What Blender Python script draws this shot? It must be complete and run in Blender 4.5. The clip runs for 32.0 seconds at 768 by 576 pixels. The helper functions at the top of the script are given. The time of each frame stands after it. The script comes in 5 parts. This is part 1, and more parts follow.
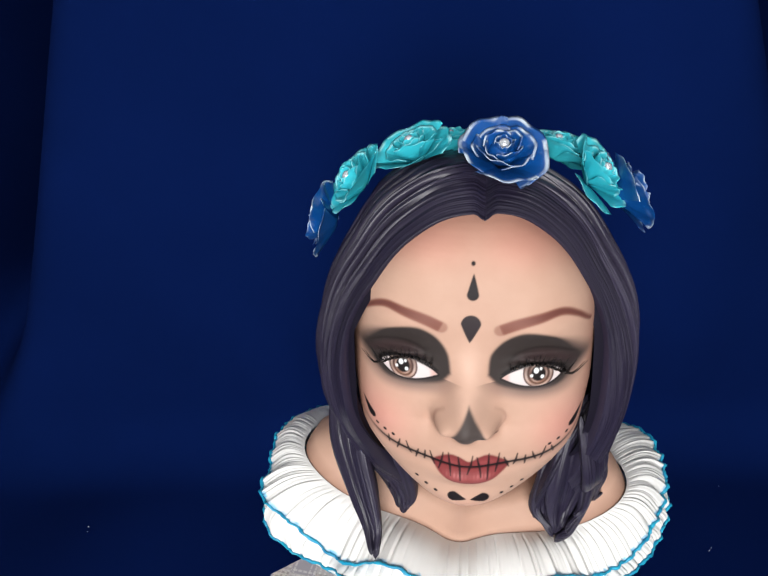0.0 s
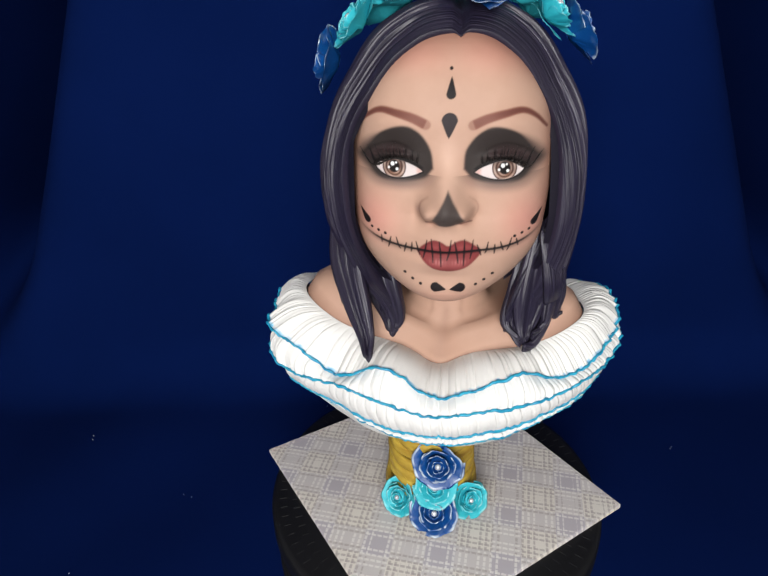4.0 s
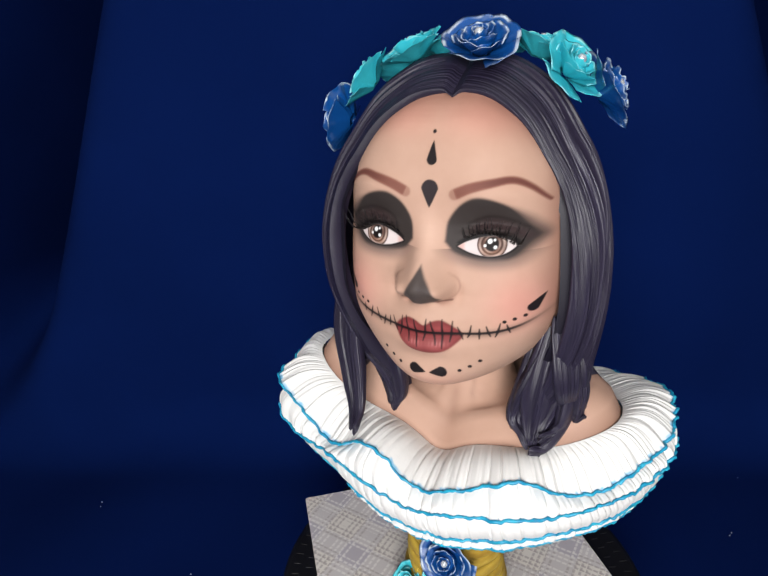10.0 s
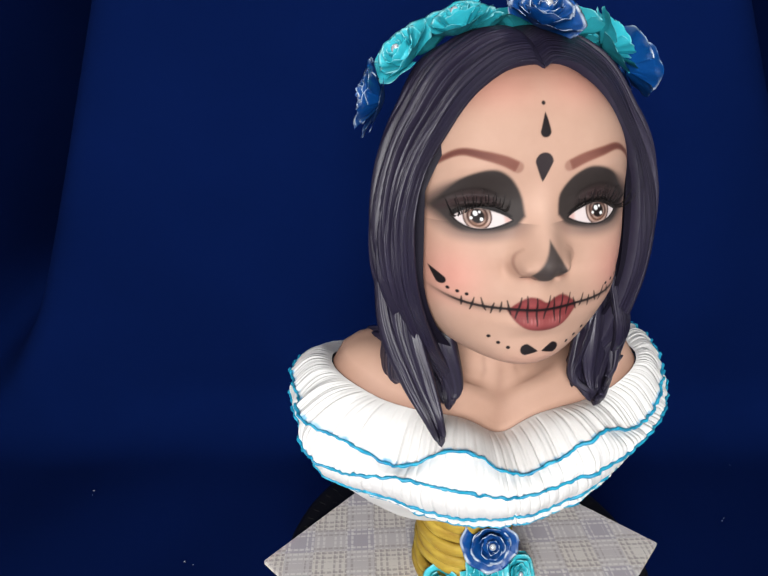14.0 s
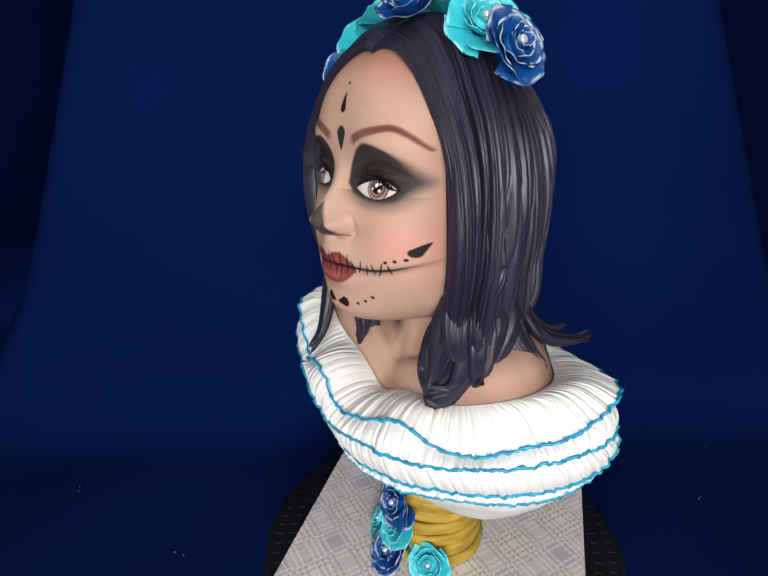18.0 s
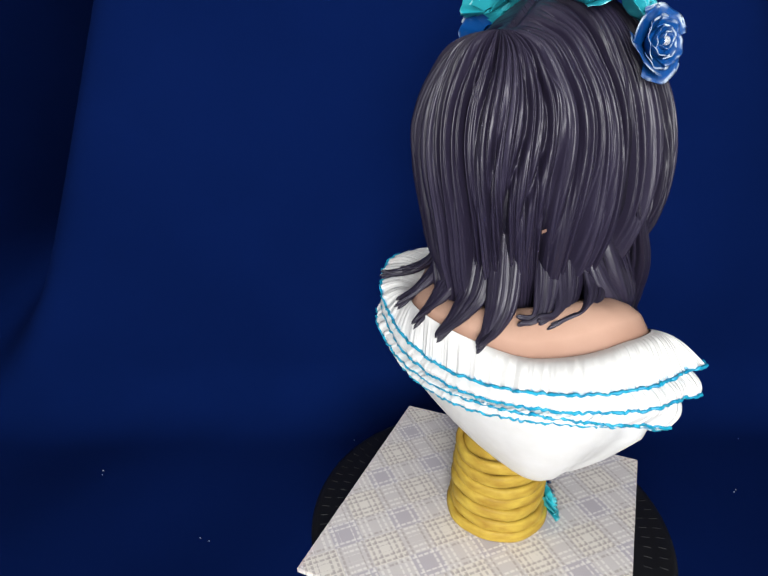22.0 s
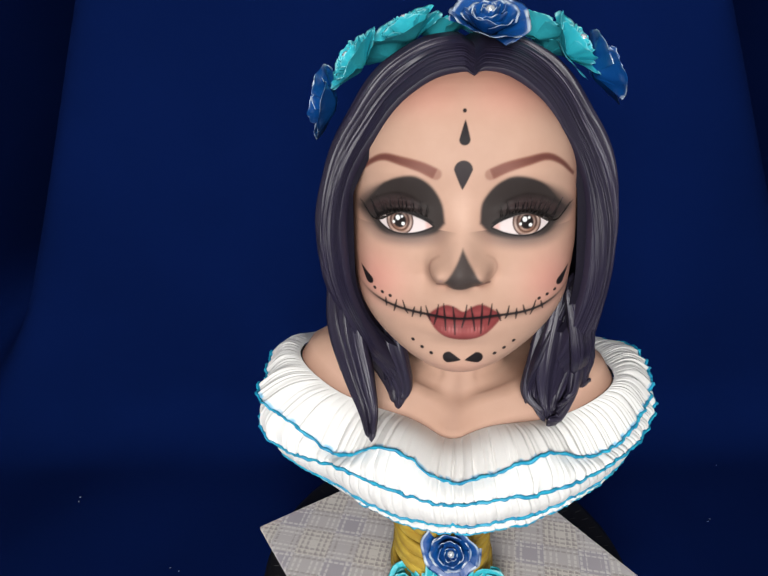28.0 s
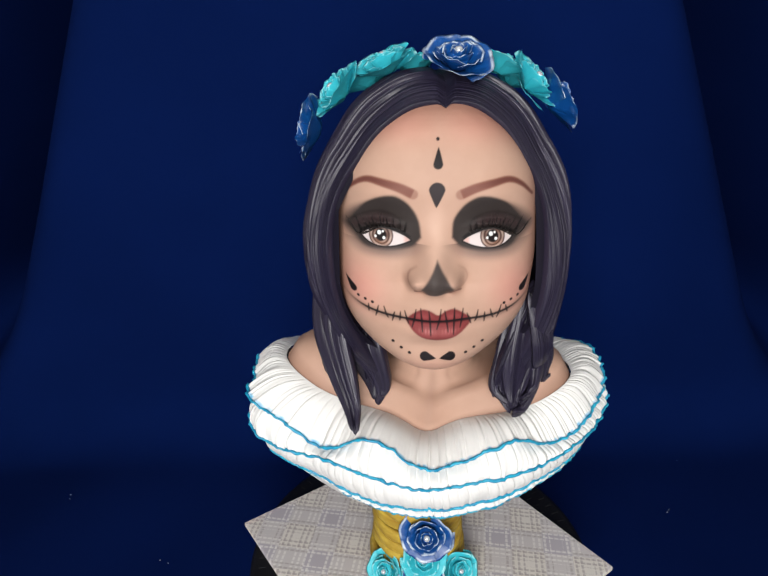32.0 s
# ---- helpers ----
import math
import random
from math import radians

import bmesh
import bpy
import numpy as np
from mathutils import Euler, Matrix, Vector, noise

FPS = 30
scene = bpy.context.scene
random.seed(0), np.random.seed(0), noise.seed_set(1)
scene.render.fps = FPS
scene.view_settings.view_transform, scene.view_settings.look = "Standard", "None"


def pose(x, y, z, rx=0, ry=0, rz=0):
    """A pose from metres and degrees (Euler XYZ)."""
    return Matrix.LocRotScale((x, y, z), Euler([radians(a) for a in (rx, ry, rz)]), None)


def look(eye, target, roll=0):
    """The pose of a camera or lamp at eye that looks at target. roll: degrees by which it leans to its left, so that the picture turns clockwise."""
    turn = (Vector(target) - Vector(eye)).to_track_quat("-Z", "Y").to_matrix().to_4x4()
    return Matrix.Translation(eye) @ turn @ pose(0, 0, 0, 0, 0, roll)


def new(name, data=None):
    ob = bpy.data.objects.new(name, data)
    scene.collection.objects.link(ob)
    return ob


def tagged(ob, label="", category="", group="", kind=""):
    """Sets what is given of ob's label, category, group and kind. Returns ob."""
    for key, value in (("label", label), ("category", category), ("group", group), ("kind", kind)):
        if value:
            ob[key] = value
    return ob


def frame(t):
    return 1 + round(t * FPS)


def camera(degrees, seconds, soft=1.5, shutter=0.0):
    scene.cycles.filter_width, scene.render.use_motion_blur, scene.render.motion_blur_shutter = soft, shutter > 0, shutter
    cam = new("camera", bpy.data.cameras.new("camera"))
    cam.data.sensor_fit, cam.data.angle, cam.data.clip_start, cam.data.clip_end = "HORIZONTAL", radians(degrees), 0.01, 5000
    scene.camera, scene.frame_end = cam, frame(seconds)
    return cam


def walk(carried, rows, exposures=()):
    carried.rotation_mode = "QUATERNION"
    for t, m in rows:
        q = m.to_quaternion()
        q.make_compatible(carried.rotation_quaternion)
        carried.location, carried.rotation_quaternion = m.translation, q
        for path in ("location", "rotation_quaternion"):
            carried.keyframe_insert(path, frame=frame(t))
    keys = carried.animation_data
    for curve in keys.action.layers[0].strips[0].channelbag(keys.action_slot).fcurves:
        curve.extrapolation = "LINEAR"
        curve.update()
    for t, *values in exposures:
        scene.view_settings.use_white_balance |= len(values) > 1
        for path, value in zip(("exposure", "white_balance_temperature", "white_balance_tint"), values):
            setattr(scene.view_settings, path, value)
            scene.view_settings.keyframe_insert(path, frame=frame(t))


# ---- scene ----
cam = camera(68.46, 32.0)
# seconds, eye, (yaw, pitch, roll)
PATH = [
    (0, (-0.0517, -0.3953, 0.5950), (1.09, -27.09, -1.92)),
    (0.5, (-0.0451, -0.4037, 0.5772), (0.56, -25.68, -1.21)),
    (1, (-0.0582, -0.4383, 0.5115), (-0.00, -25.80, -0.33)),
    (1.5, (-0.0659, -0.4798, 0.4794), (0.34, -24.48, 0.37)),
    (2, (-0.0660, -0.5160, 0.4804), (-0.04, -24.04, 0.19)),
    (2.5, (-0.0604, -0.5197, 0.4772), (0.11, -24.25, 0.36)),
    (4.5, (-0.0601, -0.5256, 0.5029), (-0.54, -25.74, -1.24)),
    (5, (-0.0659, -0.5233, 0.5084), (-0.13, -25.38, -1.19)),
    (5.5, (-0.0720, -0.5016, 0.5161), (-0.10, -24.49, -0.99)),
    (6, (-0.0659, -0.4745, 0.5199), (-0.21, -24.13, -1.49)),
    (6.5, (-0.0583, -0.4740, 0.5065), (-0.48, -23.99, -1.79)),
    (7, (-0.0494, -0.4770, 0.5113), (-0.73, -23.50, -0.98)),
    (7.5, (-0.0784, -0.4546, 0.4998), (0.73, -24.00, -0.17)),
    (8, (-0.0768, -0.4458, 0.5003), (-0.36, -23.11, -0.30)),
    (8.5, (-0.0739, -0.4512, 0.5081), (-0.09, -21.38, -0.85)),
    (9, (-0.0636, -0.4497, 0.4970), (-0.12, -21.59, -1.43)),
    (9.5, (-0.0572, -0.4546, 0.5034), (1.43, -21.37, -1.04)),
    (10, (-0.0563, -0.4668, 0.5019), (2.43, -21.41, -1.56)),
    (10.5, (-0.0559, -0.4701, 0.4982), (2.73, -21.55, -2.26)),
    (11, (-0.0563, -0.4672, 0.4936), (3.01, -21.66, -2.27)),
    (11.5, (-0.0581, -0.4641, 0.4914), (3.39, -22.23, -1.58)),
    (12, (-0.0605, -0.4657, 0.4867), (3.27, -21.92, -1.70)),
    (12.5, (-0.0623, -0.4669, 0.4848), (1.65, -21.66, -1.22)),
    (13, (-0.0710, -0.4689, 0.4918), (-0.00, -21.65, -1.16)),
    (13.5, (-0.0634, -0.4671, 0.4899), (1.37, -21.74, -0.96)),
    (15.5, (-0.0618, -0.4761, 0.4840), (1.48, -22.19, -1.25)),
    (16, (-0.0698, -0.4712, 0.4771), (0.03, -22.55, -1.61)),
    (16.5, (-0.0582, -0.4748, 0.4784), (0.99, -22.92, -1.67)),
    (17, (-0.0580, -0.4872, 0.4782), (1.48, -22.33, -1.60)),
    (17.5, (-0.0587, -0.4765, 0.4835), (0.20, -22.78, -0.06)),
    (18, (-0.0741, -0.4889, 0.4739), (-0.91, -21.38, -0.85)),
    (18.5, (-0.0720, -0.4913, 0.4728), (-1.48, -21.32, -1.09)),
    (19, (-0.0771, -0.4892, 0.4710), (-1.43, -21.54, -0.35)),
    (19.5, (-0.0886, -0.4972, 0.4655), (-2.06, -20.66, -0.93)),
    (20, (-0.1071, -0.4901, 0.4783), (-0.49, -22.07, -0.72)),
    (20.5, (-0.1063, -0.4910, 0.4705), (-0.85, -21.68, -0.73)),
    (21, (-0.1020, -0.4743, 0.4698), (-0.18, -22.44, -0.36)),
    (21.5, (-0.1007, -0.4712, 0.4641), (-0.06, -22.00, -0.95)),
    (22, (-0.0979, -0.4737, 0.4622), (0.29, -22.48, -0.87)),
    (22.5, (-0.0965, -0.4730, 0.4575), (0.42, -22.74, -0.36)),
    (23, (-0.0865, -0.4619, 0.4530), (-0.22, -23.17, -0.27)),
    (23.5, (-0.0866, -0.4605, 0.4557), (0.07, -23.49, -0.53)),
    (24, (-0.0841, -0.4621, 0.4611), (0.47, -23.64, -0.83)),
    (24.5, (-0.0754, -0.4709, 0.4652), (1.20, -22.93, -0.58)),
    (25, (-0.0705, -0.4672, 0.4646), (2.28, -23.57, -1.87)),
    (25.5, (-0.0702, -0.4681, 0.4649), (0.62, -23.70, -1.72)),
    (26, (-0.0725, -0.4660, 0.4645), (-0.07, -23.59, -1.39)),
    (26.5, (-0.0644, -0.4721, 0.4699), (1.71, -22.57, -0.86)),
    (28.5, (-0.0424, -0.4625, 0.4954), (0.55, -21.73, -1.47)),
    (29, (-0.0367, -0.4593, 0.4968), (-0.30, -21.84, -1.07)),
    (29.5, (-0.0431, -0.4605, 0.4980), (0.16, -21.95, -0.85)),
    (30, (-0.0376, -0.4702, 0.5045), (-0.15, -21.38, -0.87)),
    (30.5, (-0.0371, -0.4791, 0.5072), (-0.44, -21.08, -0.91)),
    (31, (-0.0391, -0.4915, 0.5085), (-0.35, -21.20, -0.77)),
    (31.5, (-0.0442, -0.4998, 0.5092), (-0.65, -21.30, -0.77)),
    (32, (-0.0424, -0.5083, 0.5096), (-0.71, -21.32, -0.52)),
]
walk(cam, [(t, pose(*e, 90 + a[1], 0, a[0]) @ pose(0, 0, 0, 0, 0, a[2])) for t, e, a in PATH],
     exposures=[(0, 0.18, 6300, 9), (2.5, 0.0, 6350, 9), (4.5, -0.02, 6400, 9), (7, -0.04, 6400, 10), (9, 0.06, 6350, 10), (13, 0.10, 6300, 10), (16, 0.08, 6350, 10),
                (18, 0.03, 6350, 9), (19, 0.38, 6350, 9), (20, 0.78, 5950, 7), (21, 0.40, 6250, 8), (22, 0.42, 6250, 8), (23, 0.68, 6000, 8), (24, 0.60, 5950, 7),
                (25, -0.15, 6250, 8), (26, -0.05, 6300, 9), (28.5, 0.0, 6400, 9), (32, 0.0, 6400, 9)])
# seconds and turn of the turntable, degrees
TURN = [
    (0, -9.0),
    (0.5, -9.0),
    (1, -9.0),
    (1.5, -9.0),
    (2, -9.0),
    (2.5, -9.0),
    (4.5, -9.0),
    (5, -9.0),
    (5.5, -9.0),
    (6, -9.0),
    (6.5, -9.0),
    (7, -9.0),
    (7.5, -9.0),
    (8, -9.0),
    (8.5, -9.0),
    (9, -12.7),
    (9.5, -23.2),
    (10, -24.7),
    (10.5, -32.6),
    (11, -31.9),
    (11.5, -20.0),
    (12, -18.1),
    (12.5, -3.5),
    (13, 3.2),
    (13.5, 8.9),
    (15.5, 0.9),
    (16, -3.9),
    (16.5, -13.0),
    (17, -26.2),
    (17.5, -30.5),
    (18, -57.6),
    (18.5, -77.9),
    (18.8, -78.3),
    (19, -80.1),
    (19.2, -91.0),
    (19.35, -94.0),
    (19.7, -95.8),
    (20, -122.3),
    (20.2, -127.0),
    (20.4, -131.0),
    (20.5, -141.0),
    (20.6, -153.0),
    (20.7, -162.0),
    (20.8, -172.5),
    (20.9, -180.0),
    (21, -184.6),
    (21.1, -187.0),
    (21.2, -193.0),
    (21.3, -203.0),
    (21.5, -221.8),
    (21.7, -226.0),
    (21.9, -230.0),
    (22, -243.9),
    (22.2, -257.0),
    (22.5, -260.5),
    (22.7, -262.0),
    (22.8, -267.0),
    (23, -282.8),
    (23.2, -291.0),
    (23.5, -296.3),
    (23.8, -300.0),
    (24, -312.0),
    (24.2, -313.5),
    (24.5, -326.5),
    (24.7, -336.5),
    (25, -344.1),
    (25.2, -349.0),
    (25.5, -359.4),
    (25.7, -361.0),
    (26, -372.3),
    (26.5, -377.5),
    (28.5, -365.1),
    (29, -365.1),
    (29.5, -365.1),
    (30, -365.1),
    (30.5, -365.1),
    (31, -365.1),
    (31.5, -365.1),
    (32, -365.1),
]

# ---- light ----
world = bpy.data.worlds.new("world")
scene.world = world
world.use_nodes = True
world.node_tree.nodes["Background"].inputs[0].default_value = (0.6, 0.7, 0.85, 1)
world.node_tree.nodes["Background"].inputs[1].default_value = 0.05


def area_lamp(name, eye, target, size, watts, colour, shape="DISK"):
    data = bpy.data.lights.new(name, "AREA")
    data.shape, data.size, data.energy, data.color = shape, size, watts, colour
    ob = new(name, data)
    ob.matrix_world = look(eye, target)
    return ob


area_lamp("ring_light", (-0.21, -1.70, 0.69), (0.0, 0.0, 0.25), 1.0, 41.0, (1.0, 0.97, 0.94))
area_lamp("ceiling_lamp", (0.10, -0.75, 1.95), (0.0, 0.0, 0.2), 0.8, 1.5, (1.0, 0.98, 0.96))


# ---- materials ----
def material(name, colour, rough=0.5, metal=0.0, spec=0.5):
    m = bpy.data.materials.new(name)
    m.use_nodes = True
    b = m.node_tree.nodes["Principled BSDF"]
    b.inputs["Base Color"].default_value = (*colour, 1)
    b.inputs["Roughness"].default_value = rough
    b.inputs["Metallic"].default_value = metal
    b.inputs["Specular IOR Level"].default_value = spec
    return m


def node(m, kind, **values):
    n = m.node_tree.nodes.new(kind)
    for key, value in values.items():
        n.inputs[key.replace("_", " ")].default_value = value
    return n


def link(m, a, out, b, into):
    m.node_tree.links.new(a.outputs[out], b.inputs[into])


def bsdf(m):
    return m.node_tree.nodes["Principled BSDF"]


def ramp(m, stops):
    n = m.node_tree.nodes.new("ShaderNodeValToRGB")
    while len(n.color_ramp.elements) < len(stops):
        n.color_ramp.elements.new(0.5)
    for el, (at, colour) in zip(n.color_ramp.elements, stops):
        el.position, el.color = at, (*colour, 1)
    return n


def noisy(m, scale, low, high, detail=4.0, stretch=(1, 1, 1)):
    """Base colour that varies between two colours, in the object's own space."""
    co = node(m, "ShaderNodeTexCoord")
    mp = node(m, "ShaderNodeMapping", Scale=stretch)
    no = node(m, "ShaderNodeTexNoise", Scale=scale, Detail=detail)
    rp = ramp(m, ((0.3, low), (0.7, high)))
    link(m, co, "Object", mp, "Vector")
    link(m, mp, "Vector", no, "Vector")
    link(m, no, "Fac", rp, "Fac")
    link(m, rp, "Color", bsdf(m), "Base Color")
    return mp


def bumpy(m, scale, strength, distance=0.001, stretch=(1, 1, 1), detail=3.0):
    co = node(m, "ShaderNodeTexCoord")
    mp = node(m, "ShaderNodeMapping", Scale=stretch)
    no = node(m, "ShaderNodeTexNoise", Scale=scale, Detail=detail)
    bp = node(m, "ShaderNodeBump", Strength=strength, Distance=distance)
    link(m, co, "Object", mp, "Vector")
    link(m, mp, "Vector", no, "Vector")
    link(m, no, "Fac", bp, "Height")
    link(m, bp, "Normal", bsdf(m), "Normal")


def painted(name, attribute, low, high, rough, spec=0.5):
    """A colour that goes from low to high by a float attribute of the mesh."""
    m = material(name, low, rough, 0.0, spec)
    at = node(m, "ShaderNodeAttribute")
    at.attribute_name = attribute
    rp = ramp(m, ((0.0, low), (1.0, high)))
    link(m, at, "Fac", rp, "Fac")
    link(m, rp, "Color", bsdf(m), "Base Color")
    return m


def skin_material():
    m = material("sugar_skin", (0.62, 0.38, 0.26), 0.55, 0.0, 0.16)
    at = node(m, "ShaderNodeAttribute")
    at.attribute_name = "paint"
    no = node(m, "ShaderNodeTexNoise", Scale=60.0, Detail=5.0)
    co = node(m, "ShaderNodeTexCoord")
    mix = m.node_tree.nodes.new("ShaderNodeMixRGB")
    mix.blend_type = "MULTIPLY"
    mix.inputs[0].default_value = 1.0
    rp = ramp(m, ((0.3, (0.95, 0.93, 0.92)), (0.7, (1.0, 1.0, 1.0))))
    link(m, co, "Object", no, "Vector")
    link(m, no, "Fac", rp, "Fac")
    link(m, at, "Color", mix, 1)
    link(m, rp, "Color", mix, 2)
    link(m, mix, "Color", bsdf(m), "Base Color")
    bumpy(m, 500.0, 0.08, 0.0005)
    return m


SKIN = skin_material()
HAIR = material("dark_hair_paste", (0.022, 0.021, 0.034), 0.4, 0.0, 0.40)


def strand_tones(m):
    """Each strand has its own tone; fine ridges run along it. The mesh keeps tone, place across and place along."""
    at = node(m, "ShaderNodeAttribute")
    at.attribute_name = "paint"
    sep = node(m, "ShaderNodeSeparateColor")
    link(m, at, "Color", sep, "Color")
    rp = ramp(m, ((0.0, (0.0070, 0.0054, 0.0125)), (0.5, (0.0165, 0.0130, 0.0280)), (1.0, (0.038, 0.032, 0.058))))
    link(m, sep, "Red", rp, "Fac")
    link(m, rp, "Color", bsdf(m), "Base Color")
    rr = ramp(m, ((0.0, (0.46, 0.46, 0.46)), (1.0, (0.34, 0.34, 0.34))))
    link(m, sep, "Red", rr, "Fac")
    link(m, rr, "Color", bsdf(m), "Roughness")
    co = node(m, "ShaderNodeCombineXYZ")
    link(m, sep, "Green", co, "X")
    link(m, sep, "Blue", co, "Y")
    mp = node(m, "ShaderNodeMapping", Scale=(110.0, 4.0, 1.0))
    no = node(m, "ShaderNodeTexNoise", Scale=1.0, Detail=2.0, Roughness=0.5, Distortion=0.3)
    bp = node(m, "ShaderNodeBump", Strength=0.85, Distance=0.0014)
    link(m, co, "Vector", mp, "Vector")
    link(m, mp, "Vector", no, "Vector")
    link(m, no, "Fac", bp, "Height")
    link(m, bp, "Normal", bsdf(m), "Normal")


strand_tones(HAIR)
LASH = material("black_lash", (0.006, 0.005, 0.005), 0.4)
WHITE = material("white_sugar_paste", (0.8, 0.79, 0.76), 0.55, 0.0, 0.4)
noisy(WHITE, 35.0, (0.70, 0.685, 0.655), (0.78, 0.77, 0.75))
bumpy(WHITE, 220.0, 0.25, 0.0006)
TIER = painted("white_ruffle_paste", "rim", (0.76, 0.75, 0.725), (0.03, 0.36, 0.62), 0.55, 0.4)
bumpy(TIER, 220.0, 0.25, 0.0006)
PIPING = material("blue_piping", (0.01, 0.26, 0.5), 0.4)
noisy(PIPING, 120.0, (0.003, 0.20, 0.38), (0.02, 0.38, 0.56))
BLUE = painted("blue_petal", "rim", (0.004, 0.062, 0.25), (0.52, 0.60, 0.68), 0.36, 0.45)
TURQ = painted("turquoise_petal", "rim", (0.04, 0.47, 0.55), (0.30, 0.70, 0.73), 0.5, 0.35)
bumpy(BLUE, 160.0, 0.4, 0.001)
bumpy(TURQ, 160.0, 0.4, 0.001)
PEARL = material("silver_pearl", (0.75, 0.78, 0.82), 0.18, 0.6)
YELLOW = material("ochre_paste", (0.55, 0.3, 0.03), 0.6, 0.0, 0.25)
noisy(YELLOW, 42.0, (0.30, 0.175, 0.020), (0.52, 0.37, 0.055), 8.0, (1, 1, 2.5))
bumpy(YELLOW, 120.0, 0.22, 0.001)
BLACK = material("black_plastic", (0.005, 0.005, 0.006), 0.5, 0.0, 0.3)
GRIP = material("black_rubber", (0.005, 0.005, 0.006), 0.55, 0.0, 0.3)
CLOTH = material("navy_cloth", (0.004, 0.012, 0.085), 0.95, 0.0, 0.02)
noisy(CLOTH, 3.0, (0.0016, 0.0078, 0.055), (0.0023, 0.0102, 0.072), 6.0)
bumpy(CLOTH, 900.0, 0.25, 0.0008)
LINT = material("white_lint", (0.3, 0.33, 0.42), 0.9)
WALL = material("wall_paint", (0.55, 0.55, 0.55), 0.8)
noisy(WALL, 8.0, (0.74, 0.74, 0.74), (0.80, 0.80, 0.79))


def plaid_material():
    """Printed paper: woven light lines in two directions over lilac bands, on warm grey."""
    m = material("plaid_paper", (0.5, 0.46, 0.42), 0.55, 0.0, 0.3)
    co = node(m, "ShaderNodeTexCoord")
    turned = node(m, "ShaderNodeVectorRotate", Angle=math.radians(45))
    sep = node(m, "ShaderNodeSeparateXYZ")
    link(m, co, "Object", turned, "Vector")
    link(m, turned, "Vector", sep, "Vector")

    def math_node(op, a, b=None):
        n = m.node_tree.nodes.new("ShaderNodeMath")
        n.operation = op
        for i, v in enumerate((a, b)):
            if v is None:
                continue
            if isinstance(v, (int, float)):
                n.inputs[i].default_value = v
            else:
                m.node_tree.links.new(v, n.inputs[i])
        return n.outputs[0]

    def mixed(fac, a, b):
        n = m.node_tree.nodes.new("ShaderNodeMixRGB")
        m.node_tree.links.new(fac, n.inputs[0])
        for i, v in ((1, a), (2, b)):
            if isinstance(v, tuple):
                n.inputs[i].default_value = (*v, 1)
            else:
                m.node_tree.links.new(v, n.inputs[i])
        return n.outputs[0]

    def stripes(axis, other):
        u, v = sep.outputs[axis], sep.outputs[other]
        cell = math_node("FRACT", math_node("DIVIDE", math_node("ADD", u, 1.0), 0.066))
        mid = math_node("ABSOLUTE", math_node("SUBTRACT", cell, 0.5))
        band = math_node("LESS_THAN", mid, 0.23)
        fine = math_node("LESS_THAN", math_node("FRACT", math_node("DIVIDE", math_node("ADD", u, 1.0), 0.0062)), 0.42)
        dash = math_node("LESS_THAN", math_node("FRACT", math_node("DIVIDE", math_node("ADD", v, 1.0), 0.0062)), 0.80)
        group = math_node("MULTIPLY", math_node("GREATER_THAN", mid, 0.10), math_node("LESS_THAN", mid, 0.44))
        return band, math_node("MULTIPLY", math_node("MULTIPLY", fine, group), dash)

    bx, lx = stripes(0, 1)
    by, ly = stripes(1, 0)
    both = math_node("MULTIPLY", math_node("ADD", bx, by), 0.5)
    wash = node(m, "ShaderNodeTexNoise", Scale=9.0, Detail=3.0)
    link(m, co, "Object", wash, "Vector")
    base = mixed(wash.outputs["Fac"], (0.72, 0.67, 0.61), (0.80, 0.76, 0.70))
    c0 = mixed(math_node("MULTIPLY", both, 0.78), base, (0.43, 0.395, 0.455))
    tan, pale = (0.42, 0.37, 0.35), (0.84, 0.81, 0.77)
    c2 = mixed(math_node("MULTIPLY", lx, 0.68), c0, mixed(by, tan, pale))
    c4 = mixed(math_node("MULTIPLY", ly, 0.68), c2, mixed(bx, tan, pale))
    m.node_tree.links.new(c4, bsdf(m).inputs["Base Color"])
    bumpy(m, 300.0, 0.15, 0.0004)
    return m


PLAID = plaid_material()


